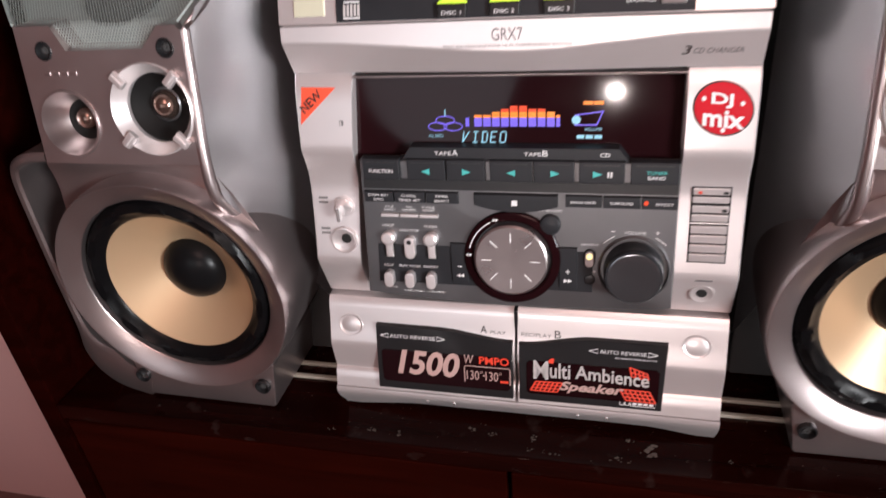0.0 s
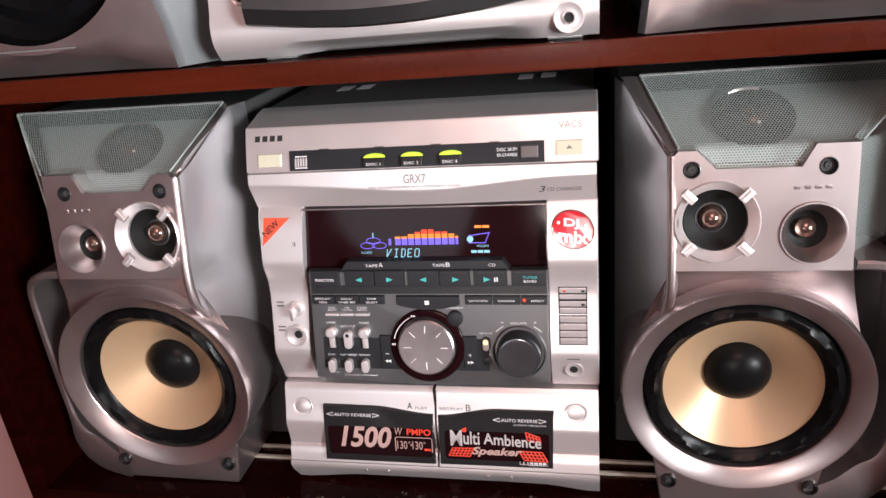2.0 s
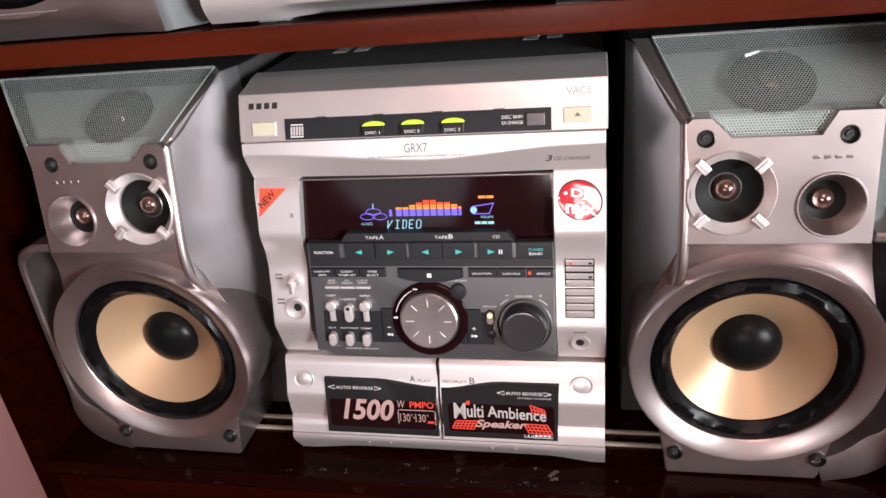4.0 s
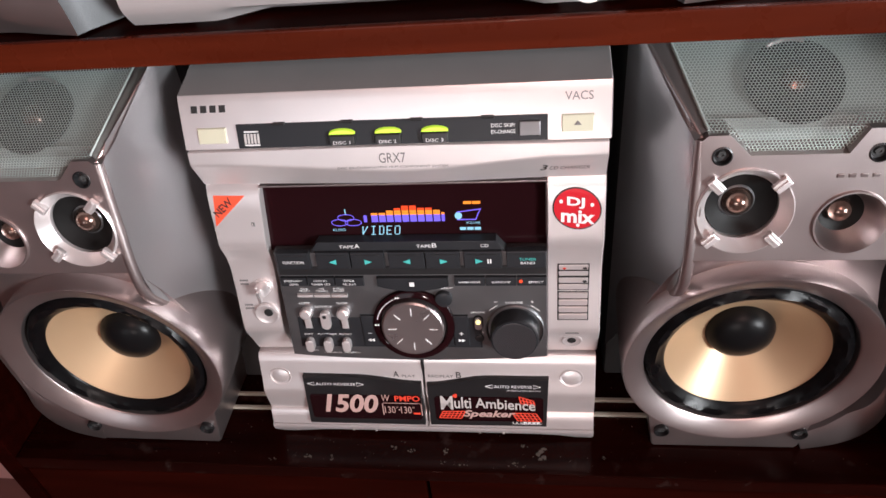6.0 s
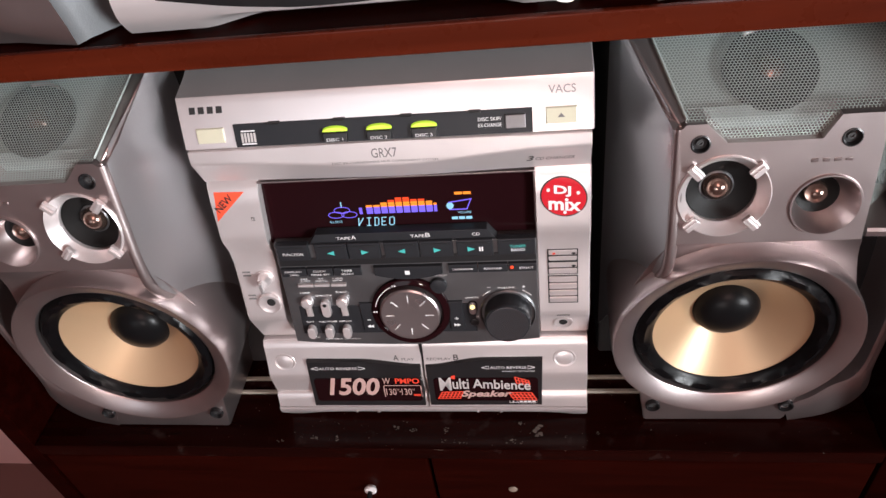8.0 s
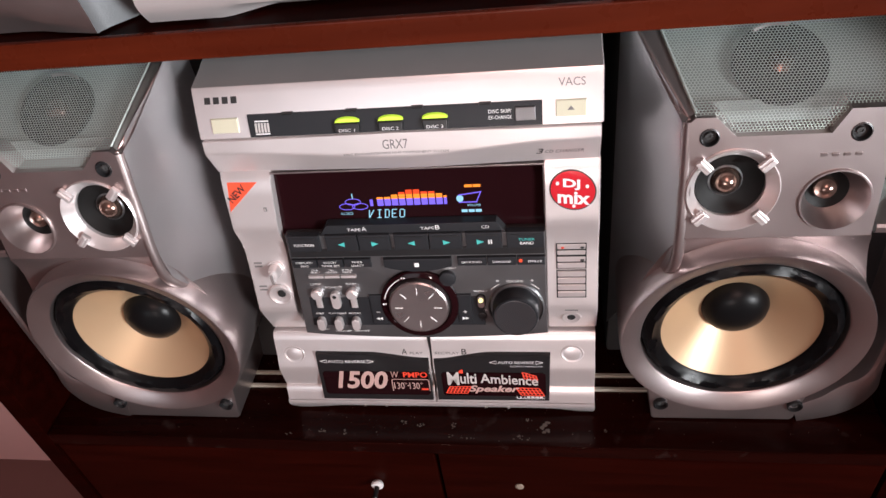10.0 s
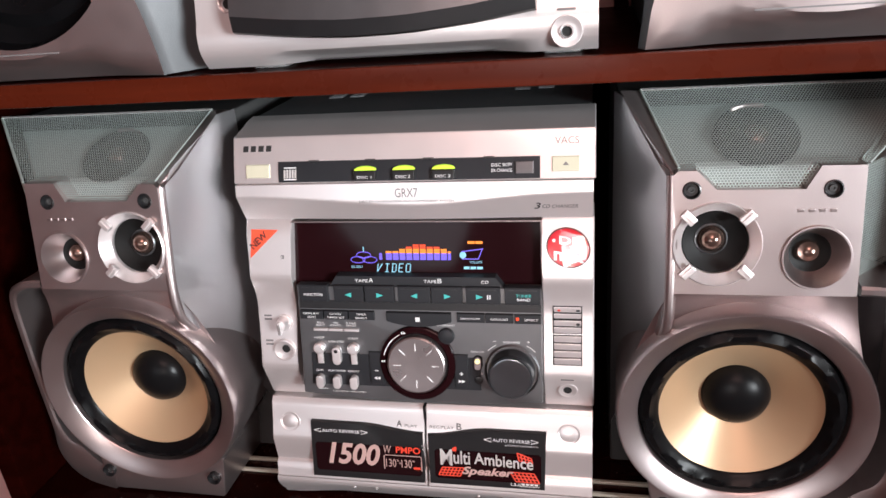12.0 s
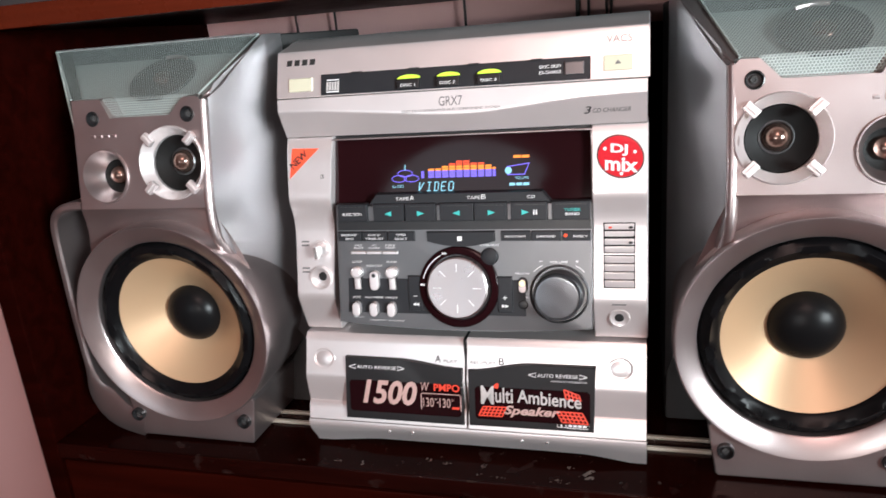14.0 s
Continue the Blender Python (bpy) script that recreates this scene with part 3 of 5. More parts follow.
            row.append(bm.verts.new((p.x, p.y + dy, p.z)))
        rows.append(row)
    for p, q in zip(rows, rows[1:]):
        for i in range(n):
            bm.faces.new((p[i], p[i + 1], q[i + 1], q[i]))
    put("neck", bm, SILVER)
    # foot plate
    foot = [(x + lean, y, z) for x, y, z in ((0.181, -0.014, 0.803), (0.1868, -0.0155, 0.7635), (0.189, -0.0155, SHELF + 0.0015), (0.302, -0.0155, SHELF + 0.0025), (0.3045, -0.0155, 0.766), (0.3115, -0.014, 0.803))] + [(bx + 0.084 * math.cos(radians(a)), -0.013, 0.8735 + 0.086 * math.sin(radians(a))) for a in range(-48, -133, -7)]
    put("foot_plate", poly_slab(foot, (0, 0.078, 0), 0.002), SILVER)
    # outer wing with its hollow
    wing = smooth_path([(0.312, -0.020, 0.981), (0.332, -0.020, 0.979), (0.349, -0.016, 0.966), (0.3555, -0.012, 0.93), (0.3585, -0.009, 0.86), (0.3570, -0.008, 0.812), (0.3480, -0.009, 0.793), (0.330, -0.012, 0.779), (0.305, -0.014, 0.770)], 5)
    bm = bmesh.new()
    rails = []
    for i, p in enumerate(wing):
        dirv = (wing[min(i + 1, len(wing) - 1)] - wing[max(i - 1, 0)]).normalized()
        nrm = Vector((dirv.z, 0, -dirv.x))
        w = 0.0036 + 0.0125 * math.exp(-((p.z - 0.786) / 0.022) ** 2)
        rails.append([bm.verts.new(p + o) for o in (nrm * w, nrm * w * 0.5 + Vector((0, -0.0015, 0)), -nrm * w * 0.5 + Vector((0, -0.0015, 0)), -nrm * w, -nrm * w + Vector((0, 0.05, 0)), nrm * w + Vector((0, 0.05, 0)))])
    for p, q in zip(rails, rails[1:]):
        for k in range(6):
            bm.faces.new((p[k], p[(k + 1) % 6], q[(k + 1) % 6], q[k]))
    bm.faces.new(rails[0])
    bm.faces.new(rails[-1][::-1])
    put("side_wing", bm, SILVER)
    # black sheet: the shade inside the wing's hollow is put into its colour
    put("wing_hollow_shade", poly_slab([(0.30, 0.030, 0.98), (0.352, 0.034, 0.975), (0.356, 0.034, 0.81), (0.33, 0.030, 0.80), (0.30, 0.030, 0.795)], (0, 0.02, 0)), BLACK, label="black sheet standing for the shade in the hollow port")
    return thing


speaker(1)
speaker(-1)


# ---- the stereo in the middle ----
stereo = empty("mini_stereo", (0, 0.15, SHELF), "silver mini stereo with lit display on the shelf", "stereo")


def sp(name, bm, mat, parent=stereo, label="", smooth=True):
    bm.transform(Matrix.Translation(-stereo.location))
    return part(name, bm, mat, parent, label, smooth)


PILLAR = [(0.866, 0.0055), (0.880, 0.0008), (0.891, -0.0030), (0.897, -0.0048), (0.899, -0.0046), (0.912, -0.0012), (0.935, 0.0048), (0.950, 0.0080), (0.960, 0.0080), (0.9665, 0.0066),
          (0.9745, 0.0042), (0.979, 0.0046), (0.990, 0.0072), (1.008, 0.0110), (1.018, 0.0142), (1.0235, 0.018)]
DECK = [(0.764, -0.0040), (0.770, -0.0080), (0.778, -0.0135), (0.784, -0.0165), (0.7875, -0.0172), (0.792, -0.0158), (0.8035, -0.0125), (0.806, -0.0098), (0.818, -0.0108), (0.828, -0.0116),
        (0.832, -0.0104), (0.842, -0.0065), (0.852, -0.0035), (0.860, -0.0010), (0.8635, 0.002)]


def f_pillar(x, z):
    return interp(z, PILLAR)


def f_deck(x, z):
    return interp(z, DECK)


def f_panel(x, z):
    return -0.0102 + (z - 0.902) * 0.195


def on_panel(x, z, over=0.0):
    """Carries a point of the flat drawing of the controls onto their jutting, sloping face."""
    k = 0.033 - (z - 0.866) * 0.1616
    x, z = x + k * (0.12 - x), z + k * (1.2 - z)
    return x, f_panel(x, z) - over, z


def f_disp(x, z):
    return 0.0108 + (z - 0.967) * 0.185


def f_lid(x, z):
    return interp(z, [(1.055, 0.0105), (1.060, 0.0118), (1.071, 0.0155), (1.085, 0.0215), (1.0905, 0.0262)])


def wave_line(x):
    return interp(x, [(-0.137, 1.0455), (-0.10, 1.0445), (-0.06, 1.0415), (-0.02, 1.0385), (0.007, 1.0375), (0.03, 1.0385), (0.051, 1.0405), (0.075, 1.0430), (0.097, 1.0450), (0.137, 1.0462)])


def f_mid(x, z):
    w = wave_line(x)
    if z >= w:
        return 0.0065 + (z - w) * 0.20
    return 0.0065 + (w - z) * 0.42


def zrange(a, b, n):
    return [a + (b - a) * i / n for i in range(n + 1)]


# steel cover behind the front
sp("cover", box(-0.1355, 0.1355, 0.050, 0.350, SHELF + 0.006, 1.0925, 0.0025), CHASSIS, label="dark grey steel cover")
for x0, y in ((-0.0890, 0.128), (-0.0700, 0.130), (0.0780, 0.132), (0.0980, 0.134)):
    for k in range(4):
        sp("vent_slot", box(x0 - 0.0065, x0 + 0.0065, y + 0.006 * k, y + 0.0028 + 0.006 * k, 1.0966, 1.0976, 0.0003), SILVER_SIDE)
for fx in (-0.11, 0.11):
    sp("foot", lathe([(0.0, 0.0), (0.011, 0.0), (0.012, 0.002), (0.012, 0.008)], 0, 0, 0, 20), BLACK).matrix_local = Matrix.Translation((fx, -0.11, 0.0)) @ Matrix.Rotation(radians(90), 4, "X")
sp("inner_frame", box(-0.134, 0.134, 0.022, 0.052, 0.770, 1.086, 0.001), BLACK)

# disc lid
LID_PROFILE = [(0.0300, 1.0552), (0.0110, 1.0552), (0.0102, 1.0560), (0.0118, 1.0605), (0.0155, 1.0710), (0.0205, 1.0840), (0.0222, 1.0882), (0.0230, 1.0892), (0.0440, 1.0940), (0.0465, 1.0952), (0.054, 1.0966), (0.062, 1.0975), (0.062, 1.0905)]
bm = bmesh.new()
rows = []
for x, sh in ((-0.1392, 0.0015), (-0.1385, 0.0), (0.1385, 0.0), (0.1392, 0.0015)):
    rows.append([bm.verts.new((x, y + sh, z - (sh * 0.5 if z > 1.08 else 0))) for y, z in LID_PROFILE])
for a, b in zip(rows, rows[1:]):
    for i in range(len(LID_PROFILE) - 1):
        bm.faces.new((a[i], a[i + 1], b[i + 1], b[i]))
for r in (rows[0], rows[-1]):
    bm.faces.new(r)
lid = sp("disc_lid", bm, LID, label="glossy silver disc lid")
sp("top_panel", box(-0.1365, 0.1365, 0.0640, 0.350, 1.0915, 1.0970, 0.0015), CHASSIS)

strip = sp("disc_strip", sheet(zrange(-0.1010, 0.1000, 10), zrange(1.0563, 1.0712, 3), lambda x, z: f_lid(x, z) - 0.0012, back=0.006), BUTTON, label="black disc button strip")


def f_strip(x, z):
    return f_lid(x, z) - 0.0012


for k, cx in enumerate((-0.0305, -0.0005, 0.0295)):
    pts = [(cx - 0.0082, 1.0578), (cx + 0.0082, 1.0578), (cx + 0.0086, 1.0645), (cx - 0.0086, 1.0645)]
    b = sp("disc_button", poly_slab([(x, f_strip(x, z) - 0.0035, z) for x, z in pts], (0, 0.004, 0), 0.0008), BLACK, lid)
    arc = [(cx - 0.0086, 1.0645), (cx + 0.0086, 1.0645)] + [(cx + 0.0086 * math.cos(radians(a)), 1.0645 + 0.0027 * math.sin(radians(a))) for a in range(20, 180, 20)]
    sp("lit_cap", poly_slab([(x, f_strip(x, z) - 0.0026, z) for x, z in arc], (0, 0.003, 0), 0.0004), LIME, lid, "glowing lime green cap")
    lettering("DISC %d" % (k + 1), cx - 0.0056, cx + 0.0056, 1.0592, 1.0612, lambda x, z: f_strip(x, z) - 0.0036, WHITE_INK, stereo)
sp("skip_button", poly_slab([(x, f_strip(x, z) - 0.0016, z) for x, z in ((0.0825, 1.0600), (0.0955, 1.0600), (0.0955, 1.0685), (0.0825, 1.0685))], (0, 0.002, 0), 0.0006), CHARCOAL, lid)
lettering("DISC SKIP/", 0.0650, 0.0800, 1.0650, 1.0672, f_strip, WHITE_INK, stereo)
lettering("EX-CHANGE", 0.0650, 0.0800, 1.0612, 1.0634, f_strip, WHITE_INK, stereo)
for z, a, b in ((1.0580, -0.0965, -0.0862), (1.0665, -0.0960, -0.0862)):
    plate(rect(a, b, z, z + 0.0008), f_strip, WHITE_INK, "mark_bar", stereo)
for k in range(5):
    x = -0.0965 + 0.0022 * k
    plate([(x, 1.0594), (x + 0.0014, 1.0594), (x + 0.0016, 1.0656), (x + 0.0002, 1.0656)], f_strip, WINDOW_INK, "mark_bar", stereo)
for a, b, z0, z1 in ((-0.1280, -0.1085, 1.0598, 1.0695), (0.1085, 0.1280, 1.0608, 1.0708)):
    sp("lid_button", poly_slab([(x, f_lid(x, z) - 0.0016, z) for x, z in ((a, z0), (b, z0), (b, z1), (a, z1))], (0, 0.004, 0), 0.0007), CREAM, lid, "cream push button")
plate([(0.1160, 1.0650), (0.1205, 1.0650), (0.1182, 1.0675)], lambda x, z: f_lid(x, z) - 0.0016, GREY_INK, "open_sign", stereo)
# maker's mark as plain strokes, and the printed words
for k in range(4):
    x = -0.1305 + 0.0064 * k
    plate([(x, 1.0788), (x + 0.0042, 1.0788), (x + 0.0046, 1.0830), (x + 0.0004, 1.0830)], f_lid, DARK_INK, "maker_mark", stereo, 0.0008)
lettering("VACS", 0.1105, 0.1275, 1.0790, 1.0838, f_lid, FAINT_INK, stereo, proud=0.0012)
for k in range(4):
    x = -0.072 + 0.045 * k
    sp("strip_notch", box(x - 0.004, x + 0.004, 0.0125, 0.016, 1.0708, 1.0718, 0.0002), BLACK, lid)

# waved panel under the lid
bm = sheet(zrange(-0.1375, 0.1375, 64), zrange(1.0245, 1.0545, 24), f_mid, back=0.02)
mid = sp("waved_panel", bm, SILVER_LIGHT, label="silver panel with a waved lower edge")
lettering("GRX7", -0.0085, 0.0090, 1.0438, 1.0505, f_mid, GREY_INK, stereo)
lettering("DISC EX-CHANGE/MINI HI-FI COMPONENT SYSTEM", -0.0365, 0.0365, 1.0404, 1.0420, f_mid, GREY_INK, stereo, proud=0.0009)
lettering("3", 0.0950, 0.1000, 1.0325, 1.0378, f_mid, DARK_INK, stereo, shear=0.25, proud=0.0006)
lettering("CD CHANGER", 0.1010, 0.1265, 1.0330, 1.0362, f_mid, GREY_INK, stereo, shear=0.25, proud=0.0006)
sp("lid_gap", box(-0.137, 0.137, 0.016, 0.03, 1.0540, 1.0556), BLACK, mid)

# side pillars
left = sp("side_pillar", sheet([-0.1385, -0.1375, -0.1300, -0.1180, -0.1100, lambda z: interp(z, [(0.866, -0.1075), (0.967, -0.1030), (1.0235, -0.0995)]), lambda z: interp(z, [(0.866, -0.1068), (0.967, -0.1023), (1.0235, -0.0988)])],
                              sorted(set(zrange(0.866, 1.0235, 40))), lambda x, z: f_pillar(x, z) + (0.0012 if x < -0.138 or -0.1075 < x and x > interp(z, [(0.866, -0.1070), (0.967, -0.1025), (1.0235, -0.0990)]) else 0), back=0.03), SILVER_LIGHT)
right = sp("side_pillar", sheet([0.0995, 0.1003, 0.108, 0.118, 0.128, 0.1372, 0.1382], zrange(0.866, 1.0235, 40), lambda x, z: f_pillar(x, z) + (0.0012 if x > 0.138 or x < 0.0997 else 0), back=0.03), SILVER_LIGHT)
plate([(-0.1335, 1.0160), (-0.1360, 0.9930), (-0.1105, 1.0155)], f_pillar, ORANGE_STICKER, "new_sticker", stereo, 0.0006, "orange-red triangular sticker")
lw = lettering("NEW", -0.0085, 0.0085, -0.0028, 0.0028, lambda x, z: 0.0, DARK_INK, stereo, bold=0.012)
for v in lw.data.vertices:
    p = v.co + stereo.location
    a = radians(40)
    x, z = -0.1275 + p.x * math.cos(a) - p.z * math.sin(a), 1.0075 + p.x * math.sin(a) + p.z * math.cos(a)
    v.co = Vector((x, f_pillar(x, z) - 0.0009, z)) - stereo.location
plate([(-0.1095, 0.9955), (-0.1070, 0.9955), (-0.1070, 0.9925), (-0.1095, 0.9925)], f_pillar, GREY_INK, "printed_mark", stereo)
plate([(-0.1090, 0.9950), (-0.1083, 0.9950), (-0.1083, 0.9930), (-0.1090, 0.9930)], f_pillar, SILVER_LIGHT, "printed_mark", stereo, 0.0008)
def askew(points, cx=0.1193, cz=1.0020, degrees=-24):
    c, q = math.cos(radians(degrees)), math.sin(radians(degrees))
    return [(cx + (x - cx) * c - (z - cz) * q, cz + (x - cx) * q + (z - cz) * c) for x, z in points]


plate(askew(oval(0.1193, 1.0020, 0.0166, 0.0146, 40)), f_pillar, DARK_INK, "sticker_edge", stereo, 0.0005)
plate(askew(oval(0.1193, 1.0021, 0.0156, 0.0137, 40)), f_pillar, RED_STICKER, "dj_sticker", stereo, 0.0008, "oval glossy red sticker with white words")
lettering("DJ", 0.1127, 0.1243, 1.0034, 1.0112, f_pillar, WHITE_STICKER, stereo, bold=0.03, proud=0.0011, slope=-0.10)
lettering("mix", 0.1088, 0.1312, 0.9932, 1.0026, f_pillar, WHITE_STICKER, stereo, bold=0.03, proud=0.0011, slope=-0.10)
for cx, cz in ((0.1088, 1.0078), (0.1292, 1.0050), (0.1200, 0.9905)):
    plate(oval(cx, cz, 0.0012, 0.0012, 12), f_pillar, WHITE_STICKER, "sticker_dot", stereo, 0.0011)
# microphone knob and socket
sp("mic_knob", lathe([(0.0078, 0.001), (0.0075, -0.001), (0.0060, -0.0008), (0.0050, -0.006), (0.0042, -0.008), (0.0, -0.0085)], -0.1155, f_pillar(0, 0.935), 0.9350, 28, tilt=-8), SILVER_LIGHT, left, "small silver level knob")
sp("knob_grip", box(-0.1168, -0.1142, -0.008, -0.003, 0.9300, 0.9405, 0.0006), CHROME, left)
sp("mic_socket", lathe([(0.0098, 0.001), (0.0094, -0.0016), (0.0085, -0.0018), (0.0060, -0.0006), (0.0, -0.0005)], -0.1165, f_pillar(0, 0.912), 0.9125, 32, tilt=-6), SILVER_LIGHT, left, "round grey microphone socket")
# flat dark disc that paints the depth of the socket
sp("socket_hole_shade", lathe([(0.0036, -0.0006), (0.0033, -0.0014), (0.0, -0.0014)], -0.1148, f_pillar(0, 0.913), 0.9140, 20, tilt=-6), HOLE, left)
for z in (0.9405, 0.9375, 0.9195, 0.9165):
    plate([(-0.1330, z), (-0.1265, z), (-0.1265, z + 0.0013), (-0.1330, z + 0.0013)], f_pillar, GREY_INK, "printed_bar", stereo)
sp("phones_socket", lathe([(0.0080, 0.001), (0.0076, -0.0012), (0.0066, -0.0014), (0.0045, -0.0005), (0.0, -0.0004)], 0.1180, f_pillar(0, 0.885), 0.8845, 30, tilt=8), SILVER_LIGHT, right, "round phones socket")
sp("socket_hole_shade", lathe([(0.0034, -0.0004), (0.0031, -0.0009), (0.0, -0.0009)], 0.1180, f_pillar(0, 0.885), 0.8845, 20, tilt=8), HOLE, right)
plate([(0.1130, 0.8955), (0.1230, 0.8955), (0.1230, 0.8966), (0.1130, 0.8966)], f_pillar, GREY_INK, "printed_bar", stereo)
# ribbed key blocks
for z0, z1, n in ((0.9330, 0.9545, 4), (0.9085, 0.9315, 4)):
    sp("key_well", poly_slab([(x, f_pillar(0, z) - 0.0003, z) for x, z in ((0.1070, z0 - 0.0006), (0.1294, z0 - 0.0006), (0.1294, z1), (0.1070, z1))], (0, 0.003, 0)), HOLE, right)
    for k in range(n):
        a = z0 + (z1 - z0) * k / n
        b = z0 + (z1 - z0) * (k + 1) / n - 0.0007
        y = f_pillar(0, (a + b) / 2)
        sp("ribbed_key", box(0.1078, 0.1286, y - 0.0012, y + 0.003, a, b, 0.0005), SILVER_LIGHT, right)
plate(oval(0.1262, 0.9512, 0.0016, 0.0009, 12), lambda x, z: f_pillar(x, z) - 0.0014, DARK_INK, "key_mark", stereo)
plate(oval(0.1118, 0.9512, 0.0012, 0.0008, 12), lambda x, z: f_pillar(x, z) - 0.0014, RED_INK, "key_mark", stereo)
plate(oval(0.1262, 0.9404, 0.0016, 0.0009, 12), lambda x, z: f_pillar(x, z) - 0.0014, DARK_INK, "key_mark", stereo)

# display window
disp = sp("display_window", poly_slab([(-0.1030, f_disp(0, 0.9665), 0.9665), (0.0995, f_disp(0, 0.9665), 0.9665), (0.0992, f_disp(0, 1.0205), 1.0205), (-0.0990, f_disp(0, 1.0205), 1.0205)], (0, 0.006, 0), 0.001), GLOSS, label="black glossy display window")
sp("window_trim", box(-0.0995, 0.0998, 0.0150, 0.0215, 1.0205, 1.0218, 0.0004), SILVER, disp)
sp("window_trim", box(0.0988, 0.0998, 0.0130, 0.0190, 0.975, 1.0205, 0.0003), SILVER, disp)


def seg(points, mat, name="lit_segment"):
    return plate(points, f_disp, mat, name, stereo, 0.0005)


HEIGHTS = [3, 4, 4, 5, 6, 7, 7, 6, 6, 5, 4]
for c, h in enumerate(HEIGHTS):
    x0 = -0.0290 + 0.00557 * c
    for r in range(h):
        z0 = 0.9893 + 0.00178 * r
        w = 0.0022 if c in (0, 10) else 0.0046
        seg(rect(x0, x0 + w, z0, z0 + (0.0014 if r > 2 else 0.00155)), VIOLET if r < 3 else ORANGE if r < 5 else RED_LIT)
STROKES = {"V": ((0, 1, 0, 0), (0, 0, 0.9, 1)), "I": ((0.1, 1, 0.9, 1), (0.5, 1, 0.5, 0), (0.1, 0, 0.9, 0)), "D": ((0.15, 1, 0.15, 0), (0, 1, 0.8, 1), (0, 0, 0.8, 0), (0.9, 0.92, 0.9, 0.08)),
           "E": ((0, 1, 0, 0), (0, 1, 0.9, 1), (0, 0.5, 0.7, 0.5), (0, 0, 0.9, 0)), "O": ((0, 0.94, 0, 0.06), (0.9, 0.94, 0.9, 0.06), (0.08, 1, 0.82, 1), (0.08, 0, 0.82, 0))}
for k, ch in enumerate("VIDEO"):
    bm = bmesh.new()
    for a, b, c, d in STROKES[ch]:
        ends = []
        for u, v in ((a, b), (c, d)):
            z = 0.9797 + v * 0.0064
            ends.append((-0.0312 + 0.00585 * k + u * 0.0038 + (z - 0.9797) * 0.14, f_disp(0, z) - 0.0006, z))
        sweep(ends, (0.00038, 0.00015), bm=bm, seg=4)
    sp("lit_letter", bm, CYAN, disp, smooth=False)


def ring_plate(cx, cz, rx, rz, w, mat):
    o, i = oval(cx, cz, rx, rz, 28), oval(cx, cz, rx - w, rz - w, 28)
    bm = bmesh.new()
    vo = [bm.verts.new((x, f_disp(x, z) - 0.0005, z)) for x, z in o]
    vi = [bm.verts.new((x, f_disp(x, z) - 0.0005, z)) for x, z in i]
    for k in range(28):
        bm.faces.new((vo[k], vo[(k + 1) % 28], vi[(k + 1) % 28], vi[k]))
    return sp("lit_ring", bm, mat, disp, smooth=False)


for cx, cz in ((-0.0470, 0.9892), (-0.0370, 0.9892), (-0.0420, 0.9930)):
    ring_plate(cx, cz, 0.0062, 0.0028, 0.0006, VIOLET)
seg(rect(-0.0423, -0.0416, 0.9955, 0.9995), CYAN)
lettering("ALL DISCS", -0.0530, -0.0435, 0.9825, 0.9845, f_disp, CYAN, stereo)
seg(oval(0.0385, 0.9932, 0.0026, 0.0026, 14), CYAN)
seg([(0.0375, 0.9962), (0.0545, 0.9985), (0.0545, 0.9979), (0.0375, 0.9956)], VIOLET)
seg([(0.0545, 0.9985), (0.0510, 0.9905), (0.0503, 0.9905), (0.0538, 0.9985)], VIOLET)
seg([(0.0375, 0.9905), (0.0510, 0.9905), (0.0510, 0.9899), (0.0375, 0.9899)], VIOLET)
lettering("VOLUME", 0.0435, 0.0535, 0.9868, 0.9886, f_disp, CYAN, stereo)
for k in range(3):
    seg(rect(0.0390 + 0.0052 * k, 0.0434 + 0.0052 * k, 0.9822, 0.9842), CYAN)
for k in range(2):
    seg(rect(0.0425 + 0.0062 * k, 0.0480 + 0.0062 * k, 1.0022, 1.0040), ORANGE)

# control panel
low = [(-0.1062 + 0.205 * i / 12, 0.8695 - 0.0045 * math.sin(math.pi * i / 12)) for i in range(13)]
outline = [(0.0990, 0.9668), (-0.1020, 0.9668)] + low
panel = sp("control_panel", poly_slab([on_panel(x, z) for x, z in outline], (0, 0.03, 0), 0.001), CHARCOAL, label="charcoal control panel full of buttons")
flag = [(-0.0735, 0.9668), (-0.0665, 0.9760), (0.0635, 0.9760), (0.0705, 0.9668)]
sp("label_flag", poly_slab([on_panel(x, z, 0.0006) for x, z in flag], (0, 0.008, 0), 0.0005), BUTTON, panel)


def panel_words(body, x0, x1, z0, z1, over, mat, parent):
    a, b = on_panel(x0, z0), on_panel(x1, z1)
    return lettering(body, a[0], b[0], a[2], b[2], lambda x, z: f_panel(x, z) - over, mat, parent)


def panel_mark(points, over, mat, name, parent):
    return plate([on_panel(x, z)[::2] for x, z in points], lambda x, z: f_panel(x, z) - over, mat, name, parent)


def key(points, depth=0.0030, mat=BUTTON, bevel=0.0007, name="button"):
    return sp(name, poly_slab([on_panel(x, z, depth) for x, z in points], (0, depth + 0.002, 0), bevel), mat, panel)


sp("button_groove", poly_slab([on_panel(x, z, 0.0003) for x, z in ((-0.1010, 0.9475), (0.0985, 0.9475), (0.0985, 0.9550), (-0.1005, 0.9550))], (0, 0.003, 0)), BLACK, panel)
XS = [(-0.0992, -0.0740), (-0.0690, -0.0436), (-0.0428, -0.0180), (-0.0150, 0.0116), (0.0124, 0.0372), (0.0400, 0.0672), (0.0705, 0.0985)]
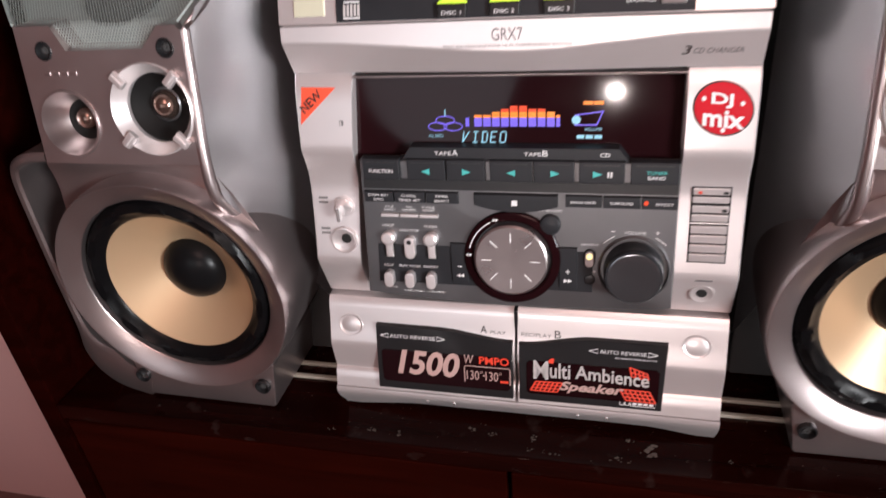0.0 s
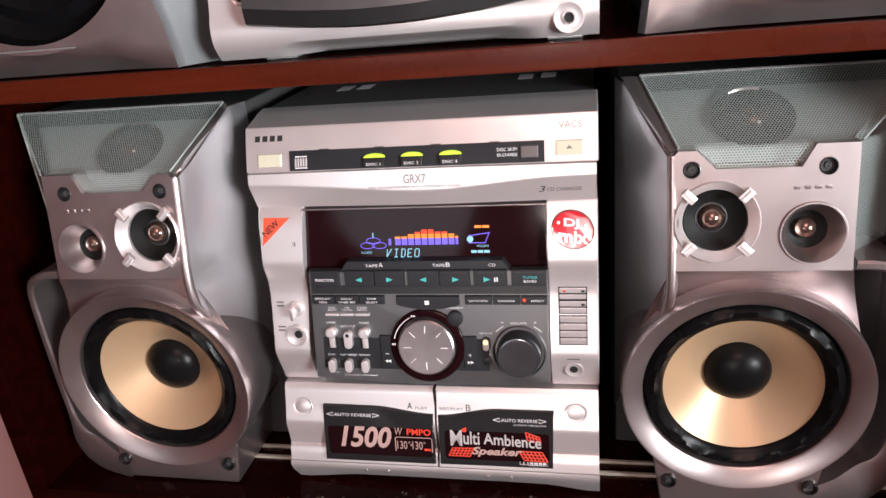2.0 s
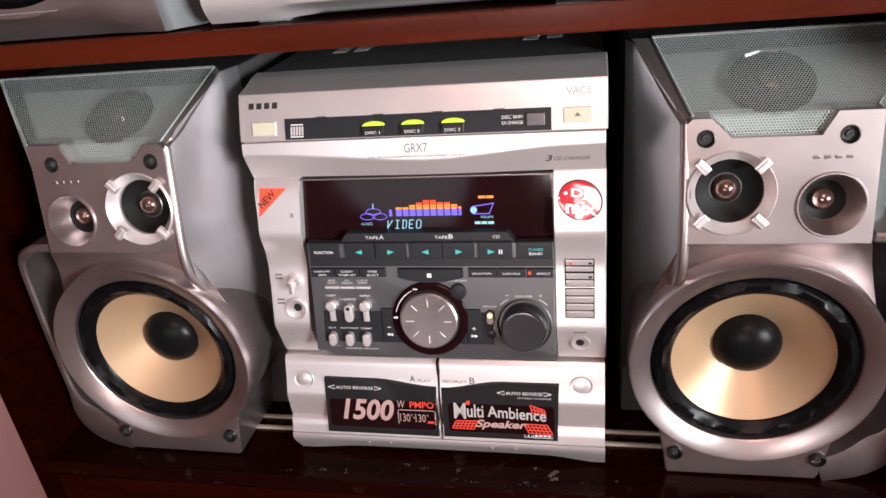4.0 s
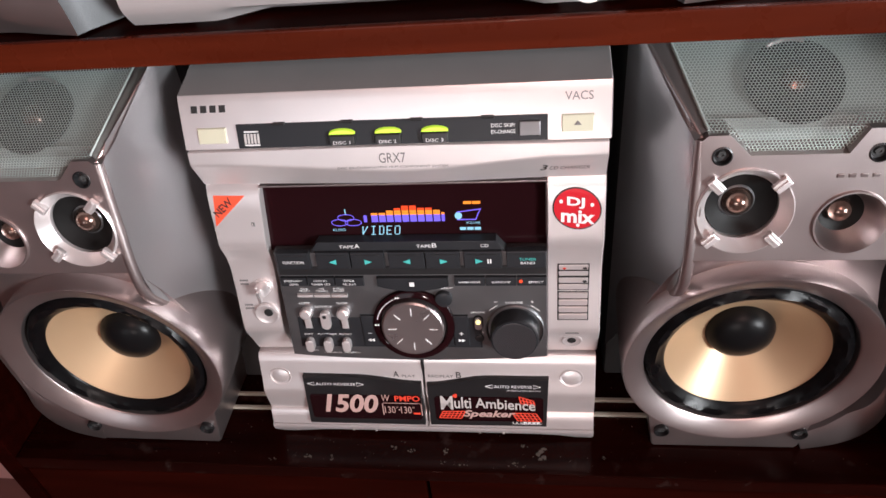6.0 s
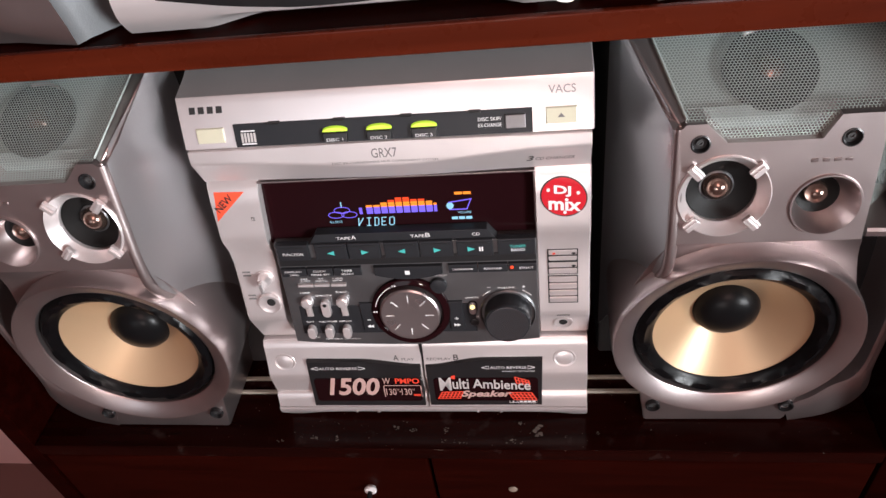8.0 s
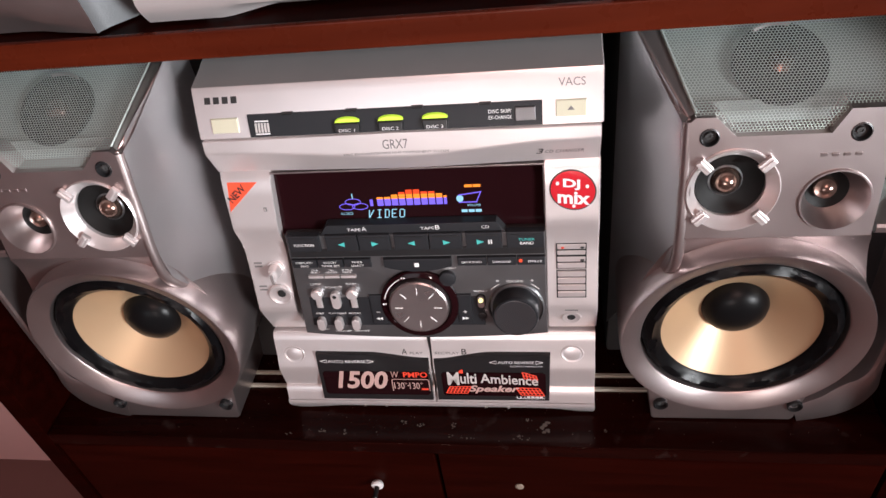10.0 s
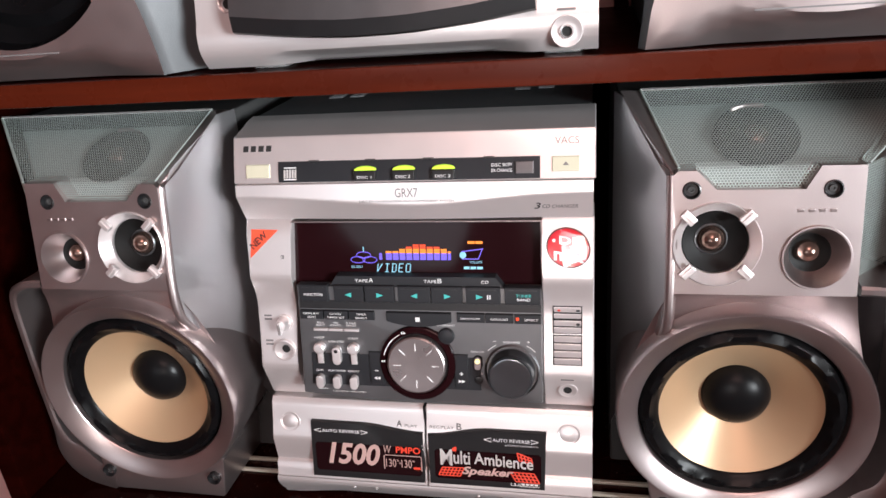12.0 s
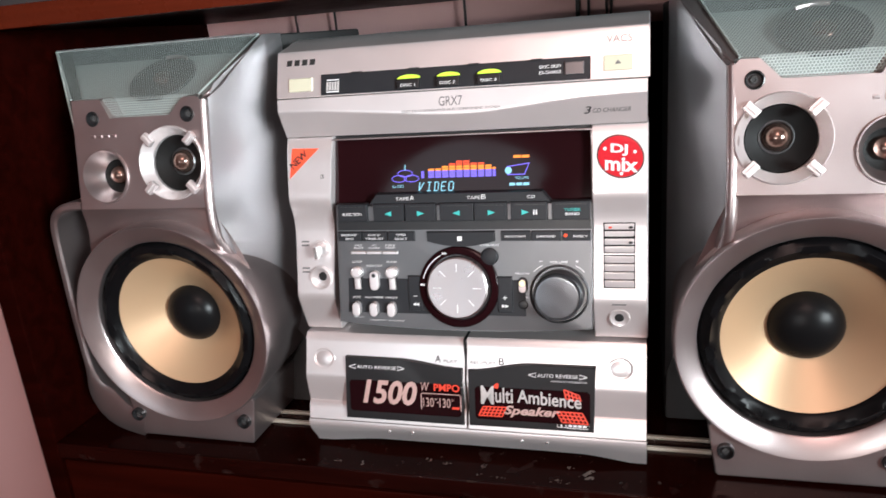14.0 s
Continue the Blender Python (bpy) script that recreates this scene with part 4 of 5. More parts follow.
for a, b in XS:
    key(rect(a, b, 0.9550, 0.9690), 0.0034)
    key(rect(a + 0.003, b - 0.003, 0.9665, 0.9672), 0.0037, BLACK, 0.0, "button_slot")
f_btn = 0.0034
panel_words("FUNCTION", -0.0945, -0.0785, 0.9600, 0.9624, f_btn, WHITE_INK, stereo)
for cx, d in ((-0.0565, -1), (-0.0300, 1), (-0.0015, -1), (0.0255, 1), (0.0510, 1)):
    panel_mark([(cx - 0.0026 * d, 0.9593), (cx - 0.0026 * d, 0.9633), (cx + 0.0028 * d, 0.9613)], f_btn, TEAL_INK, "play_arrow", stereo)
panel_mark(rect(0.0570, 0.0580, 0.9595, 0.9630), f_btn, WHITE_INK, "pause_bar", stereo)
panel_mark(rect(0.0588, 0.0598, 0.9595, 0.9630), f_btn, WHITE_INK, "pause_bar", stereo)
panel_words("TUNER", 0.0795, 0.0915, 0.9618, 0.9640, f_btn, TEAL_INK, stereo)
panel_words("BAND", 0.0805, 0.0905, 0.9586, 0.9608, f_btn, WHITE_INK, stereo)
f_flag = 0.0007
for w, a, b, big, c0, c1 in (("TAPE", -0.0505, -0.0395, "A", -0.0388, -0.0352), ("TAPE", 0.0065, 0.0170, "B", 0.0178, 0.0212)):
    panel_words(w, a, b, 0.9712, 0.9736, f_flag, WHITE_INK, stereo)
    panel_words(big, c0, c1, 0.9712, 0.9748, f_flag, WHITE_INK, stereo)
panel_words("CD", 0.0525, 0.0582, 0.9712, 0.9736, f_flag, WHITE_INK, stereo)
for a, b, words in ((-0.1005, -0.0805, ("DISPLAY/", "DEMO")), (-0.0797, -0.0590, ("CLOCK/", "TIMER SET")), (-0.0582, -0.0365, ("TIMER", "SELECT")), (0.0318, 0.0540, ("KARAOKE PON/MPX",)), (0.0548, 0.0768, ("SURROUND",)), (0.0776, 0.0985, ("EFFECT",))):
    key(rect(a, b, 0.9390, 0.9465), 0.0026, BUTTON, 0.0005)
    for k, w in enumerate(words):
        half = min(0.0078, 0.00086 * len(w))
        cx = (a + b) / 2 + (0.003 if w == "EFFECT" else 0)
        zc = 0.9427 + (0.0016 if len(words) == 2 and k == 0 else -0.0016 if len(words) == 2 else 0)
        panel_words(w, cx - half, cx + half, zc - 0.00085, zc + 0.00085, 0.0026, WHITE_INK, stereo)
sp("effect_lamp", lathe([(0.0014, 0.001), (0.0012, -0.0006), (0.0, -0.001)], *on_panel(0.0802, 0.9432, 0.0026), 14, tilt=-11), RED_LIT, panel)
key([(-0.0262, 0.9465), (0.0272, 0.9465), (0.0272, 0.9390)] + [(0.0272 - 0.0534 * i / 10, 0.9390 - 0.0042 * math.sin(math.pi * i / 10)) for i in range(1, 10)] + [(-0.0262, 0.9390)], 0.0032)
panel_mark(rect(-0.0018, 0.0018, 0.9395, 0.9430), 0.0032, WHITE_INK, "stop_square", stereo)
for k, words in enumerate((("FILE", "SELECT"), ("GEQ", "CONTROL"), ("P FILE", "MEMORY"))):
    a = -0.0905 + 0.0134 * k
    key(rect(a, a + 0.0125, 0.9282, 0.9305), 0.0022, SILVER_LIGHT, 0.0004, "bar_key")
    for j, w in enumerate(words):
        half = 0.0007 * len(w)
        panel_words(w, a + 0.0062 - half, a + 0.0062 + half, 0.9342 - 0.0021 * j, 0.9357 - 0.0021 * j, 0.0, WHITE_INK, stereo)
# lower sub-panel and small keys
sp("sub_panel", poly_slab([on_panel(x, z, 0.0006) for x, z in ((-0.0975, 0.8785), (0.0490, 0.8785), (0.0490, 0.9075), (-0.0955, 0.9075))], (0, 0.003, 0), 0.0006), BUTTON, panel)


def pin(cx, cz, r, h, mat, name, tilt=-11):
    return sp(name, lathe([(r, 0.002), (r, -h * 0.6), (r * 0.92, -h * 0.85), (r * 0.7, -h), (0.0, -h * 1.02)], *on_panel(cx, cz), 28, tilt=tilt), mat, panel)


def capsule(cx, z0, z1, r):
    return [(cx + r * math.cos(radians(a)), z1 - r + r * math.sin(radians(a))) for a in range(0, 181, 20)] + [(cx + r * math.cos(radians(a)), z0 + r + r * math.sin(radians(a))) for a in range(180, 361, 20)]


for cx, word in ((-0.0868, "LOOP"), (-0.0572, "FLASH")):
    key(capsule(cx, 0.8975, 0.9120, 0.0036), 0.0016, HOLE, 0.0, "lever_slot")
    key(rect(cx - 0.0026, cx + 0.0026, 0.8990, 0.9110), 0.0032, SILVER_LIGHT, 0.0008, "lever_stem")
    pin(cx, 0.9126, 0.0049, 0.0052, SILVER_LIGHT, "lever_head")
    panel_words(word, cx - 0.0042, cx + 0.0042, 0.9205, 0.9223, 0.0, WHITE_INK, stereo)
key(capsule(-0.0722, 0.8985, 0.9145, 0.0038), 0.0040, SILVER_LIGHT, 0.0008, "oval_key")
sp("key_dot", lathe([(0.0016, 0.0), (0.0, -0.0003)], *on_panel(-0.0722, 0.9112, 0.0042), 14, tilt=-11), BLACK, panel)
panel_words("NON-STOP", -0.0790, -0.0654, 0.9172, 0.9190, 0.0, WHITE_INK, stereo)
for cx, word in ((-0.0890, "EDIT"), (-0.0740, "PLAY MODE"), (-0.0590, "REPEAT")):
    key(capsule(cx, 0.8768, 0.8885, 0.0034), 0.0052, SILVER_LIGHT, 0.0008, "oval_key")
    half = 0.00085 * len(word)
    panel_words(word, cx - half, cx + half, 0.8910, 0.8926, 0.0006, WHITE_INK, stereo)
panel_words("DIRECTION", -0.0930, -0.0845, 0.8738, 0.8751, 0.0, WHITE_INK, stereo)
panel_words("TUNER MEMORY · STEREO/MONO", -0.0800, -0.0500, 0.8716, 0.8729, 0.0, WHITE_INK, stereo)
for a, b, sgn, arr in ((-0.0445, -0.0325, "–", -1), (0.0275, 0.0392, "+", 1)):
    key(rect(a, b, 0.8818, 0.9105), 0.0018, BUTTON, 0.0008, "rocker_key")
    panel_words(sgn, (a + b) / 2 - 0.0016, (a + b) / 2 + 0.0016, 0.8925 if sgn == "+" else 0.8938, 0.8957 if sgn == "+" else 0.8944, 0.0019, WHITE_INK, stereo)
    for k in (0, 1):
        cx = (a + b) / 2 + (-0.0013 + 0.0026 * k)
        panel_mark([(cx - 0.0013 * arr, 0.8858), (cx - 0.0013 * arr, 0.8886), (cx + 0.0013 * arr, 0.8872)], 0.0018, WHITE_INK, "skip_arrow", stereo)
# jog dial
JX, JY, JZ = on_panel(-0.0030, 0.9015)
TILT = -11
jog = sp("jog_ring", lathe([(0.0312, 0.003), (0.0312, -0.0015), (0.0305, -0.0028), (0.0294, -0.0034), (0.0262, -0.0040), (0.0250, -0.0030), (0.0245, 0.004)], JX, JY, JZ, 72, tilt=TILT), GLOSS, panel, "black glossy jog ring")
dial = sp("jog_dial", lathe([(0.0240, 0.002), (0.0240, -0.0052), (0.0234, -0.0066), (0.0222, -0.0074), (0.0150, -0.0072), (0.0, -0.0068)], JX, JY, JZ, 72, tilt=TILT), DIAL, panel, "plum-grey jog dial with pale marks")
for k in range(8):
    bm = box(-0.00034, 0.00034, -0.0078, -0.0070, 0.0124, 0.0186, 0.0001)
    bm.transform(Matrix.Translation((JX, JY, JZ)) @ Matrix.Rotation(radians(TILT), 4, "X") @ Matrix.Rotation(radians(45 * k), 4, "Y"))
    sp("dial_mark", bm, WHITE_INK, panel)
turn = Matrix.Translation((JX, JY, JZ)) @ Matrix.Rotation(radians(TILT), 4, "X")
sp("ring_arc", sweep([turn @ Vector((0.0276 * math.cos(radians(a)), -0.0041, 0.0276 * math.sin(radians(a)))) for a in range(118, 168, 6)], (0.0004, 0.0003), seg=5), WHITE_INK, panel)
for a, d in ((110, 1), (176, -1)):
    for k in (0, 1):
        bm = bmesh.new()
        cx, cz = 0.0276 * math.cos(radians(a)) - 0.0011 + 0.0019 * k, 0.0276 * math.sin(radians(a))
        bm.faces.new([bm.verts.new(turn @ Vector((cx + u * d, -0.0046, cz + v))) for u, v in ((-0.0009, -0.0011), (-0.0009, 0.0011), (0.0009, 0.0))])
        sp("skip_arrow", bm, WHITE_INK, panel, smooth=False)
pin(0.0222, 0.9262, 0.0066, 0.0040, BUTTON, "enter_button")
panel_words("ENTER/NEXT", 0.0150, 0.0300, 0.9345, 0.9360, 0.0, WHITE_INK, stereo)
# groove lamp and small socket
key(capsule(0.0470, 0.8975, 0.9098, 0.0036), 0.0012, HOLE, 0.0, "lamp_well")
key(capsule(0.0470, 0.8982, 0.9092, 0.0029), 0.0030, SILVER, 0.0006, "lamp_key")
sp("groove_lamp", lathe([(0.0020, 0.0), (0.0016, -0.001), (0.0, -0.0014)], *on_panel(0.0470, 0.9060, 0.0030), 16, tilt=-11), LED, panel, "glowing warm yellow lamp")
pin(0.0472, 0.8880, 0.0034, 0.0012, BLACK, "small_button")
panel_words("GROOVE", 0.0415, 0.0525, 0.9122, 0.9137, 0.0, WHITE_INK, stereo)
panel_words("DBFB", 0.0433, 0.0510, 0.8932, 0.8946, 0.0, WHITE_INK, stereo)
# volume
VX, VY, VZ = on_panel(0.0745, 0.8970)
sp("volume_ring", lathe([(0.0218, 0.002), (0.0218, -0.0012), (0.0208, -0.0020), (0.0200, -0.0008), (0.0198, 0.003)], VX, VY, VZ, 64, tilt=TILT), CHARCOAL, panel)
sp("volume_knob", lathe([(0.0182, 0.002), (0.0177, -0.0118), (0.0174, -0.0138), (0.0166, -0.0150), (0.0145, -0.0147), (0.0, -0.0139)], VX, VY, VZ, 64, tilt=TILT), BUTTON, panel, "large black volume knob")
sp("knob_face", lathe([(0.0161, -0.0144), (0.0157, -0.0153), (0.0144, -0.0156), (0.0, -0.0151)], VX, VY, VZ, 48, tilt=TILT), KNOB_FACE, panel, "glossy dark knob face")
panel_words("VOLUME", 0.0678, 0.0812, 0.9212, 0.9230, 0.0, WHITE_INK, stereo)
for cx, w in ((0.0612, "–"), (0.0880, "+")):
    panel_words(w, cx - 0.0012, cx + 0.0012, 0.9216 if w == "+" else 0.9224, 0.9238 if w == "+" else 0.9229, 0.0, WHITE_INK, stereo)
for a0, a1 in ((44, 62), (118, 136)):
    sp("volume_arc", sweep([on_panel(0.0745 + 0.0262 * math.cos(radians(a)), 0.8962 + 0.0262 * math.sin(radians(a)), 0.0004) for a in range(a0, a1 + 1, 3)], (0.0003, 0.0002), seg=4), WHITE_INK, panel)

# cassette deck
base = sp("deck_lip", sheet([-0.1385] + zrange(-0.1375, 0.1365, 24) + [0.1375],
                            [0.7635 + 0.0, 0.767, 0.770, 0.774, 0.779, 0.784, 0.7875, 0.7905], f_deck, back=0.05), SILVER_LIGHT)
off = stereo.location
for v in base.data.vertices:
    x = v.co.x + off.x
    z = v.co.z + off.z
    rise = interp(x, [(-0.139, 0.0), (-0.125, 0.0), (-0.085, 0.0045), (0.060, 0.0050), (0.095, 0.0045), (0.125, 0.0), (0.138, 0.0)])
    v.co.z += rise * max(0, (0.790 - z) / 0.0265)
for x in (-0.067, -0.047, 0.043, 0.063):
    sp("rivet", lathe([(0.0014, 0.001), (0.0012, -0.0004), (0.0, -0.0008)], x, f_deck(0, 0.7835), 0.7835, 12, tilt=20), CHROME, base)


def cassette_door(x0, x1):
    zs = [0.7915, 0.7975, 0.8035, 0.8060, 0.8120, 0.8200, 0.8280, 0.8320, 0.8370, 0.8420, 0.8470, 0.8520, 0.8560, 0.8600, 0.8632]
    ob = sp("cassette_door", sheet(zrange(x0, x1, 12), zs, f_deck, back=0.02), SILVER_LIGHT, label="silver cassette door with black window")
    return ob


doorA = cassette_door(-0.1378, -0.0010)
doorB = cassette_door(0.0010, 0.1372)
f_win = lambda x, z: -0.0187 + (z - 0.79) * 0.17
winA = [(-0.1030, 0.7950), (-0.0022, 0.7950), (-0.0022, 0.8405)] + [(-0.0022 - 0.056 * i / 8, 0.8405 + 0.0055 * (1 - math.cos(math.pi * i / 8)) / 2) for i in range(1, 9)] + [(-0.1015, 0.8465)]
winB = [(0.0022, 0.7955), (0.0990, 0.7960), (0.1008, 0.8465), (0.0540, 0.8465)] + [(0.0540 - 0.0518 * i / 8, 0.8465 - 0.0065 * (1 - math.cos(math.pi * i / 8)) / 2) for i in range(1, 9)]
for pts, dr in ((winA, doorA), (winB, doorB)):
    sp("black_window", poly_slab([(x, f_win(x, z), z) for x, z in pts], (0, 0.012, 0), 0.0008), BLACK, dr, "black cassette window")
for a, b, dr in ((-0.0985, -0.0040, doorA), (0.0075, 0.0965, doorB)):
    pts = [(a + 0.002, 0.8018), (b - 0.002, 0.8018), (b, 0.8038), (b, 0.8258), (b - 0.002, 0.8278), (a + 0.002, 0.8278), (a, 0.8258), (a, 0.8038)]
    sp("clear_pane", poly_slab([(x, f_win(x, z) - 0.0008, z) for x, z in pts], (0, 0.001, 0), 0.0004), GLOSS, dr, "glossy smoked pane")
for cx, cz, dr in ((-0.1216, 0.8432, doorA), (0.1187, 0.8450, doorB)):
    sp("push_dimple", lathe([(0.0088, 0.0004), (0.0080, -0.0005), (0.0066, 0.0), (0.0045, -0.0006), (0.0, -0.0008)], cx, f_deck(0, cz), cz, 32, tilt=-18, sx=1.12), SILVER_LIGHT, dr)
f_w1 = lambda x, z: f_win(x, z)
f_w2 = lambda x, z: f_win(x, z) - 0.0009
lettering("A", -0.0250, -0.0205, 0.8440, 0.8492, f_deck, DARK_INK, stereo)
lettering("PLAY", -0.0180, -0.0070, 0.8440, 0.8462, f_deck, GREY_INK, stereo)
lettering("REC/PLAY", 0.0037, 0.0243, 0.8440, 0.8464, f_deck, GREY_INK, stereo)
lettering("B", 0.0266, 0.0308, 0.8440, 0.8492, f_deck, DARK_INK, stereo)
for a, b in ((-0.0912, -0.0573), (0.0570, 0.0874)):
    lettering("AUTO REVERSE", a, b, 0.8376, 0.8404, f_w1, WHITE_INK, stereo)
    for tip, tail in ((a - 0.0070, a - 0.0012), (b + 0.0070, b + 0.0012)):
        tri = [(tip, 0.8390), (tail, 0.8408), (tail, 0.8372)]
        sp("outline_arrow", sweep([(x, f_w1(x, z) - 0.0003, z) for x, z in tri + tri[:1]], (0.00035, 0.0002), seg=4), WHITE_INK, doorA if a < 0 else doorB)
lettering("AUTOMATIC TAPE SELECTOR", 0.0670, 0.0943, 0.8343, 0.8356, f_w1, WHITE_INK, stereo)
lettering("1500", -0.0868, -0.0398, 0.8092, 0.8294, f_w2, PINK_INK, stereo, shear=0.25, bold=0.03)
lettering("W", -0.0367, -0.0298, 0.8222, 0.8292, f_w2, PINK_INK, stereo, shear=0.15)
lettering("PMPO", -0.0258, -0.0046, 0.8226, 0.8286, f_w2, RED_INK, stereo, bold=0.02)
for a in (-0.0352, -0.0215):
    lettering("130", a, a + 0.0090, 0.8094, 0.8168, f_w2, PINK_INK, stereo)
    lettering("W", a + 0.0096, a + 0.0118, 0.8146, 0.8168, f_w2, PINK_INK, stereo)
plate(oval(-0.0228, 0.8132, 0.0006, 0.0006, 10), f_w2, PINK_INK, "colon_dot", stereo)
plate(rect(-0.0110, -0.0052, 0.8084, 0.8102), f_w2, RED_INK, "printed_bar", stereo)
frame_pts = [(-0.0367, 0.8070), (-0.0367, 0.8190), (-0.0357, 0.8202), (-0.0050, 0.8202), (-0.0040, 0.8190), (-0.0040, 0.8070)]
sp("printed_frame", sweep([(x, f_w2(x, z) - 0.0002, z) for x, z in frame_pts], (0.0004, 0.0002), seg=4), PINK_INK, doorA)
lettering("M", 0.0125, 0.0228, 0.8145, 0.8292, f_w2, WINDOW_INK, stereo, bold=0.015)
lettering("ulti", 0.0238, 0.0378, 0.8162, 0.8282, f_w2, WINDOW_INK, stereo, bold=0.015)
lettering("Ambience", 0.0412, 0.0900, 0.8172, 0.8276, f_w2, WINDOW_INK, stereo, bold=0.015, slope=-0.05)
lettering("Speaker", 0.0305, 0.0740, 0.8052, 0.8144, f_w2, PINK_INK, stereo, shear=0.3, bold=0.03)


def mesh_patch(quad, n, m):
    """Crossed red lines that fill a four-cornered patch."""
    bm = bmesh.new()
    P = [Vector((x, 0, z)) for x, z in quad]
    lines = [(P[0].lerp(P[3], i / m), P[1].lerp(P[2], i / m)) for i in range(m + 1)] + [(P[0].lerp(P[1], i / n), P[3].lerp(P[2], i / n)) for i in range(n + 1)]
    for a, b in lines:
        sweep([(p.x, f_w2(p.x, p.z) - 0.0001, p.z) for p in (a, b)], (0.00055, 0.0002), bm=bm, seg=4)
    return sp("red_lattice", bm, RED_INK, doorB, smooth=False)


mesh_patch([(0.0105, 0.8050), (0.0290, 0.8050), (0.0325, 0.8127), (0.0140, 0.8122)], 6, 3)
mesh_patch([(0.0755, 0.8036), (0.0950, 0.8030), (0.0905, 0.8115), (0.0710, 0.8118)], 6, 3)
mesh_patch([(0.0785, 0.8222), (0.0895, 0.8205), (0.0885, 0.8250), (0.0770, 0.8292)], 4, 2)
mesh_patch([(0.0232, 0.8282), (0.0258, 0.8276), (0.0262, 0.8312), (0.0238, 0.8302)], 2, 2)
for a, b in ((0.0716, 0.0744), (0.0750, 0.0778)):
    sp("noise_mark", sweep([(x, f_w1(x, z) - 0.0003, z) for x, z in rect(a, b, 0.7992, 0.8022) + [(a, 0.7992)]], (0.0003, 0.0002), seg=4), WHITE_INK, doorB)
sp("noise_mark", sweep([(x, f_w1(x, z) - 0.0003, z) for x, z in rect(0.0788, 0.0950, 0.7989, 0.8025) + [(0.0788, 0.7989)]], (0.0003, 0.0002), seg=4), WHITE_INK, doorB)
for k in range(4):
    plate(rect(0.0800 + 0.0036 * k, 0.0828 + 0.0036 * k, 0.7999, 0.8015), f_w1, WHITE_INK, "printed_bar", stereo)
sp("door_gap", box(-0.0012, 0.0012, -0.004, 0.02, 0.7905, 0.8632), BLACK, doorA)
for x, z in ((-0.0030, 0.8300), (-0.0010, 0.8280), (0.0020, 0.8275), (-0.0028, 0.8262)):
    sp("dust_speck", lathe([(0.0006, 0.0004), (0.0, -0.0004)], x, f_w1(0, z), z, 8), WHITE_INK, doorA)


# ---- the things on the upper shelf ----
TOP = UPPER1
deck2 = empty("second_stereo", (0, 0.15, TOP), "second silver mini stereo on the upper shelf", "stereo")


def s2(name, bm, mat, parent=deck2, label="", smooth=True):
    bm.transform(Matrix.Translation(-deck2.location))
    return part(name, bm, mat, parent, label, smooth)


def f_lip(x, z):
    dip = interp(x, [(-0.085, 0.0), (-0.060, 1.0), (0.070, 1.0), (0.098, 0.0)])
    base = interp(z, [(1.1455, 0.0030), (1.150, -0.0010), (1.158, -0.0060), (1.170, -0.0062), (1.182, -0.0010), (1.26, 0.012), (1.40, 0.02)])
    low = interp(z, [(1.1455, 0.016), (1.151, 0.012), (1.1545, 0.0), (1.156, 0.0)])
    return base + dip * low


s2("cover", box(-0.133, 0.137, 0.030, 0.30, TOP + 0.005, 1.45, 0.002), CHASSIS)
front2 = s2("front_panel", sheet([-0.1362, -0.1352] + zrange(-0.130, 0.134, 44) + [0.1392, 0.1402], [1.1455, 1.148, 1.151, 1.1535, 1.156, 1.160, 1.166, 1.172, 1.178, 1.19, 1.21, 1.24, 1.28, 1.34, 1.40], f_lip, back=0.03), SILVER_LIGHT)
for fx in (-0.093, 0.117):
    s2("foot", box(fx - 0.012, fx + 0.012, 0.012, 0.036, TOP + 0.0002, TOP + 0.0055, 0.001), CHROME, label="bright metal foot")
# jutting control panel with a black underside
curve = [(-0.1030 + 0.2050 * i / 16, -0.016 - 0.010 * math.sin(math.pi * i / 16), interp(-0.1030 + 0.2050 * i / 16, [(-0.103, 1.1700), (-0.06, 1.1660), (-0.02, 1.1640), (0.02, 1.1645), (0.06, 1.1675), (0.102, 1.1730)])) for i in range(17)]
bm = bmesh.new()
lev = []
for dz, dy in ((0.0, 0.012), (0.0, 0.003), (0.0015, 0.0), (0.012, -0.0015)):
    lev.append([bm.verts.new((x, y + dy, z + dz)) for x, y, z in curve])
for a, b in zip(lev, lev[1:]):
    for i in range(16):
        bm.faces.new((a[i], a[i + 1], b[i + 1], b[i]))
visor = s2("visor", bm, BLACK, label="curved black visor")
bm = bmesh.new()
lev = []
for k in range(9):
    t = k / 8
    lev.append([bm.verts.new((x, y - 0.0015 + 0.020 * t, z + 0.012 + (1.262 - z - 0.012) * t)) for x, y, z in curve])
for a, b in zip(lev, lev[1:]):
    for i in range(16):
        bm.faces.new((a[i], a[i + 1], b[i + 1], b[i]))
bm.verts.ensure_lookup_table()
panel2 = s2("control_panel", bm, CHARCOAL)
for sx in (0, -1):
    bm = bmesh.new()
    x, y, z = curve[sx]
    bm.faces.new([bm.verts.new(p) for p in ((x, y + 0.012, z), (x, y, z + 0.0015), (x, y - 0.0015, z + 0.012), (x, y + 0.0185, 1.262), (x, 0.02, 1.262), (x, 0.01, z))])
    s2("panel_end", bm, CHARCOAL)


def y_panel2(x, z):
    i = min(range(17), key=lambda k: abs(curve[k][0] - x))
    zb = curve[i][2] + 0.012
    return curve[i][1] - 0.0015 + 0.020 * (z - zb) / (1.262 - zb)


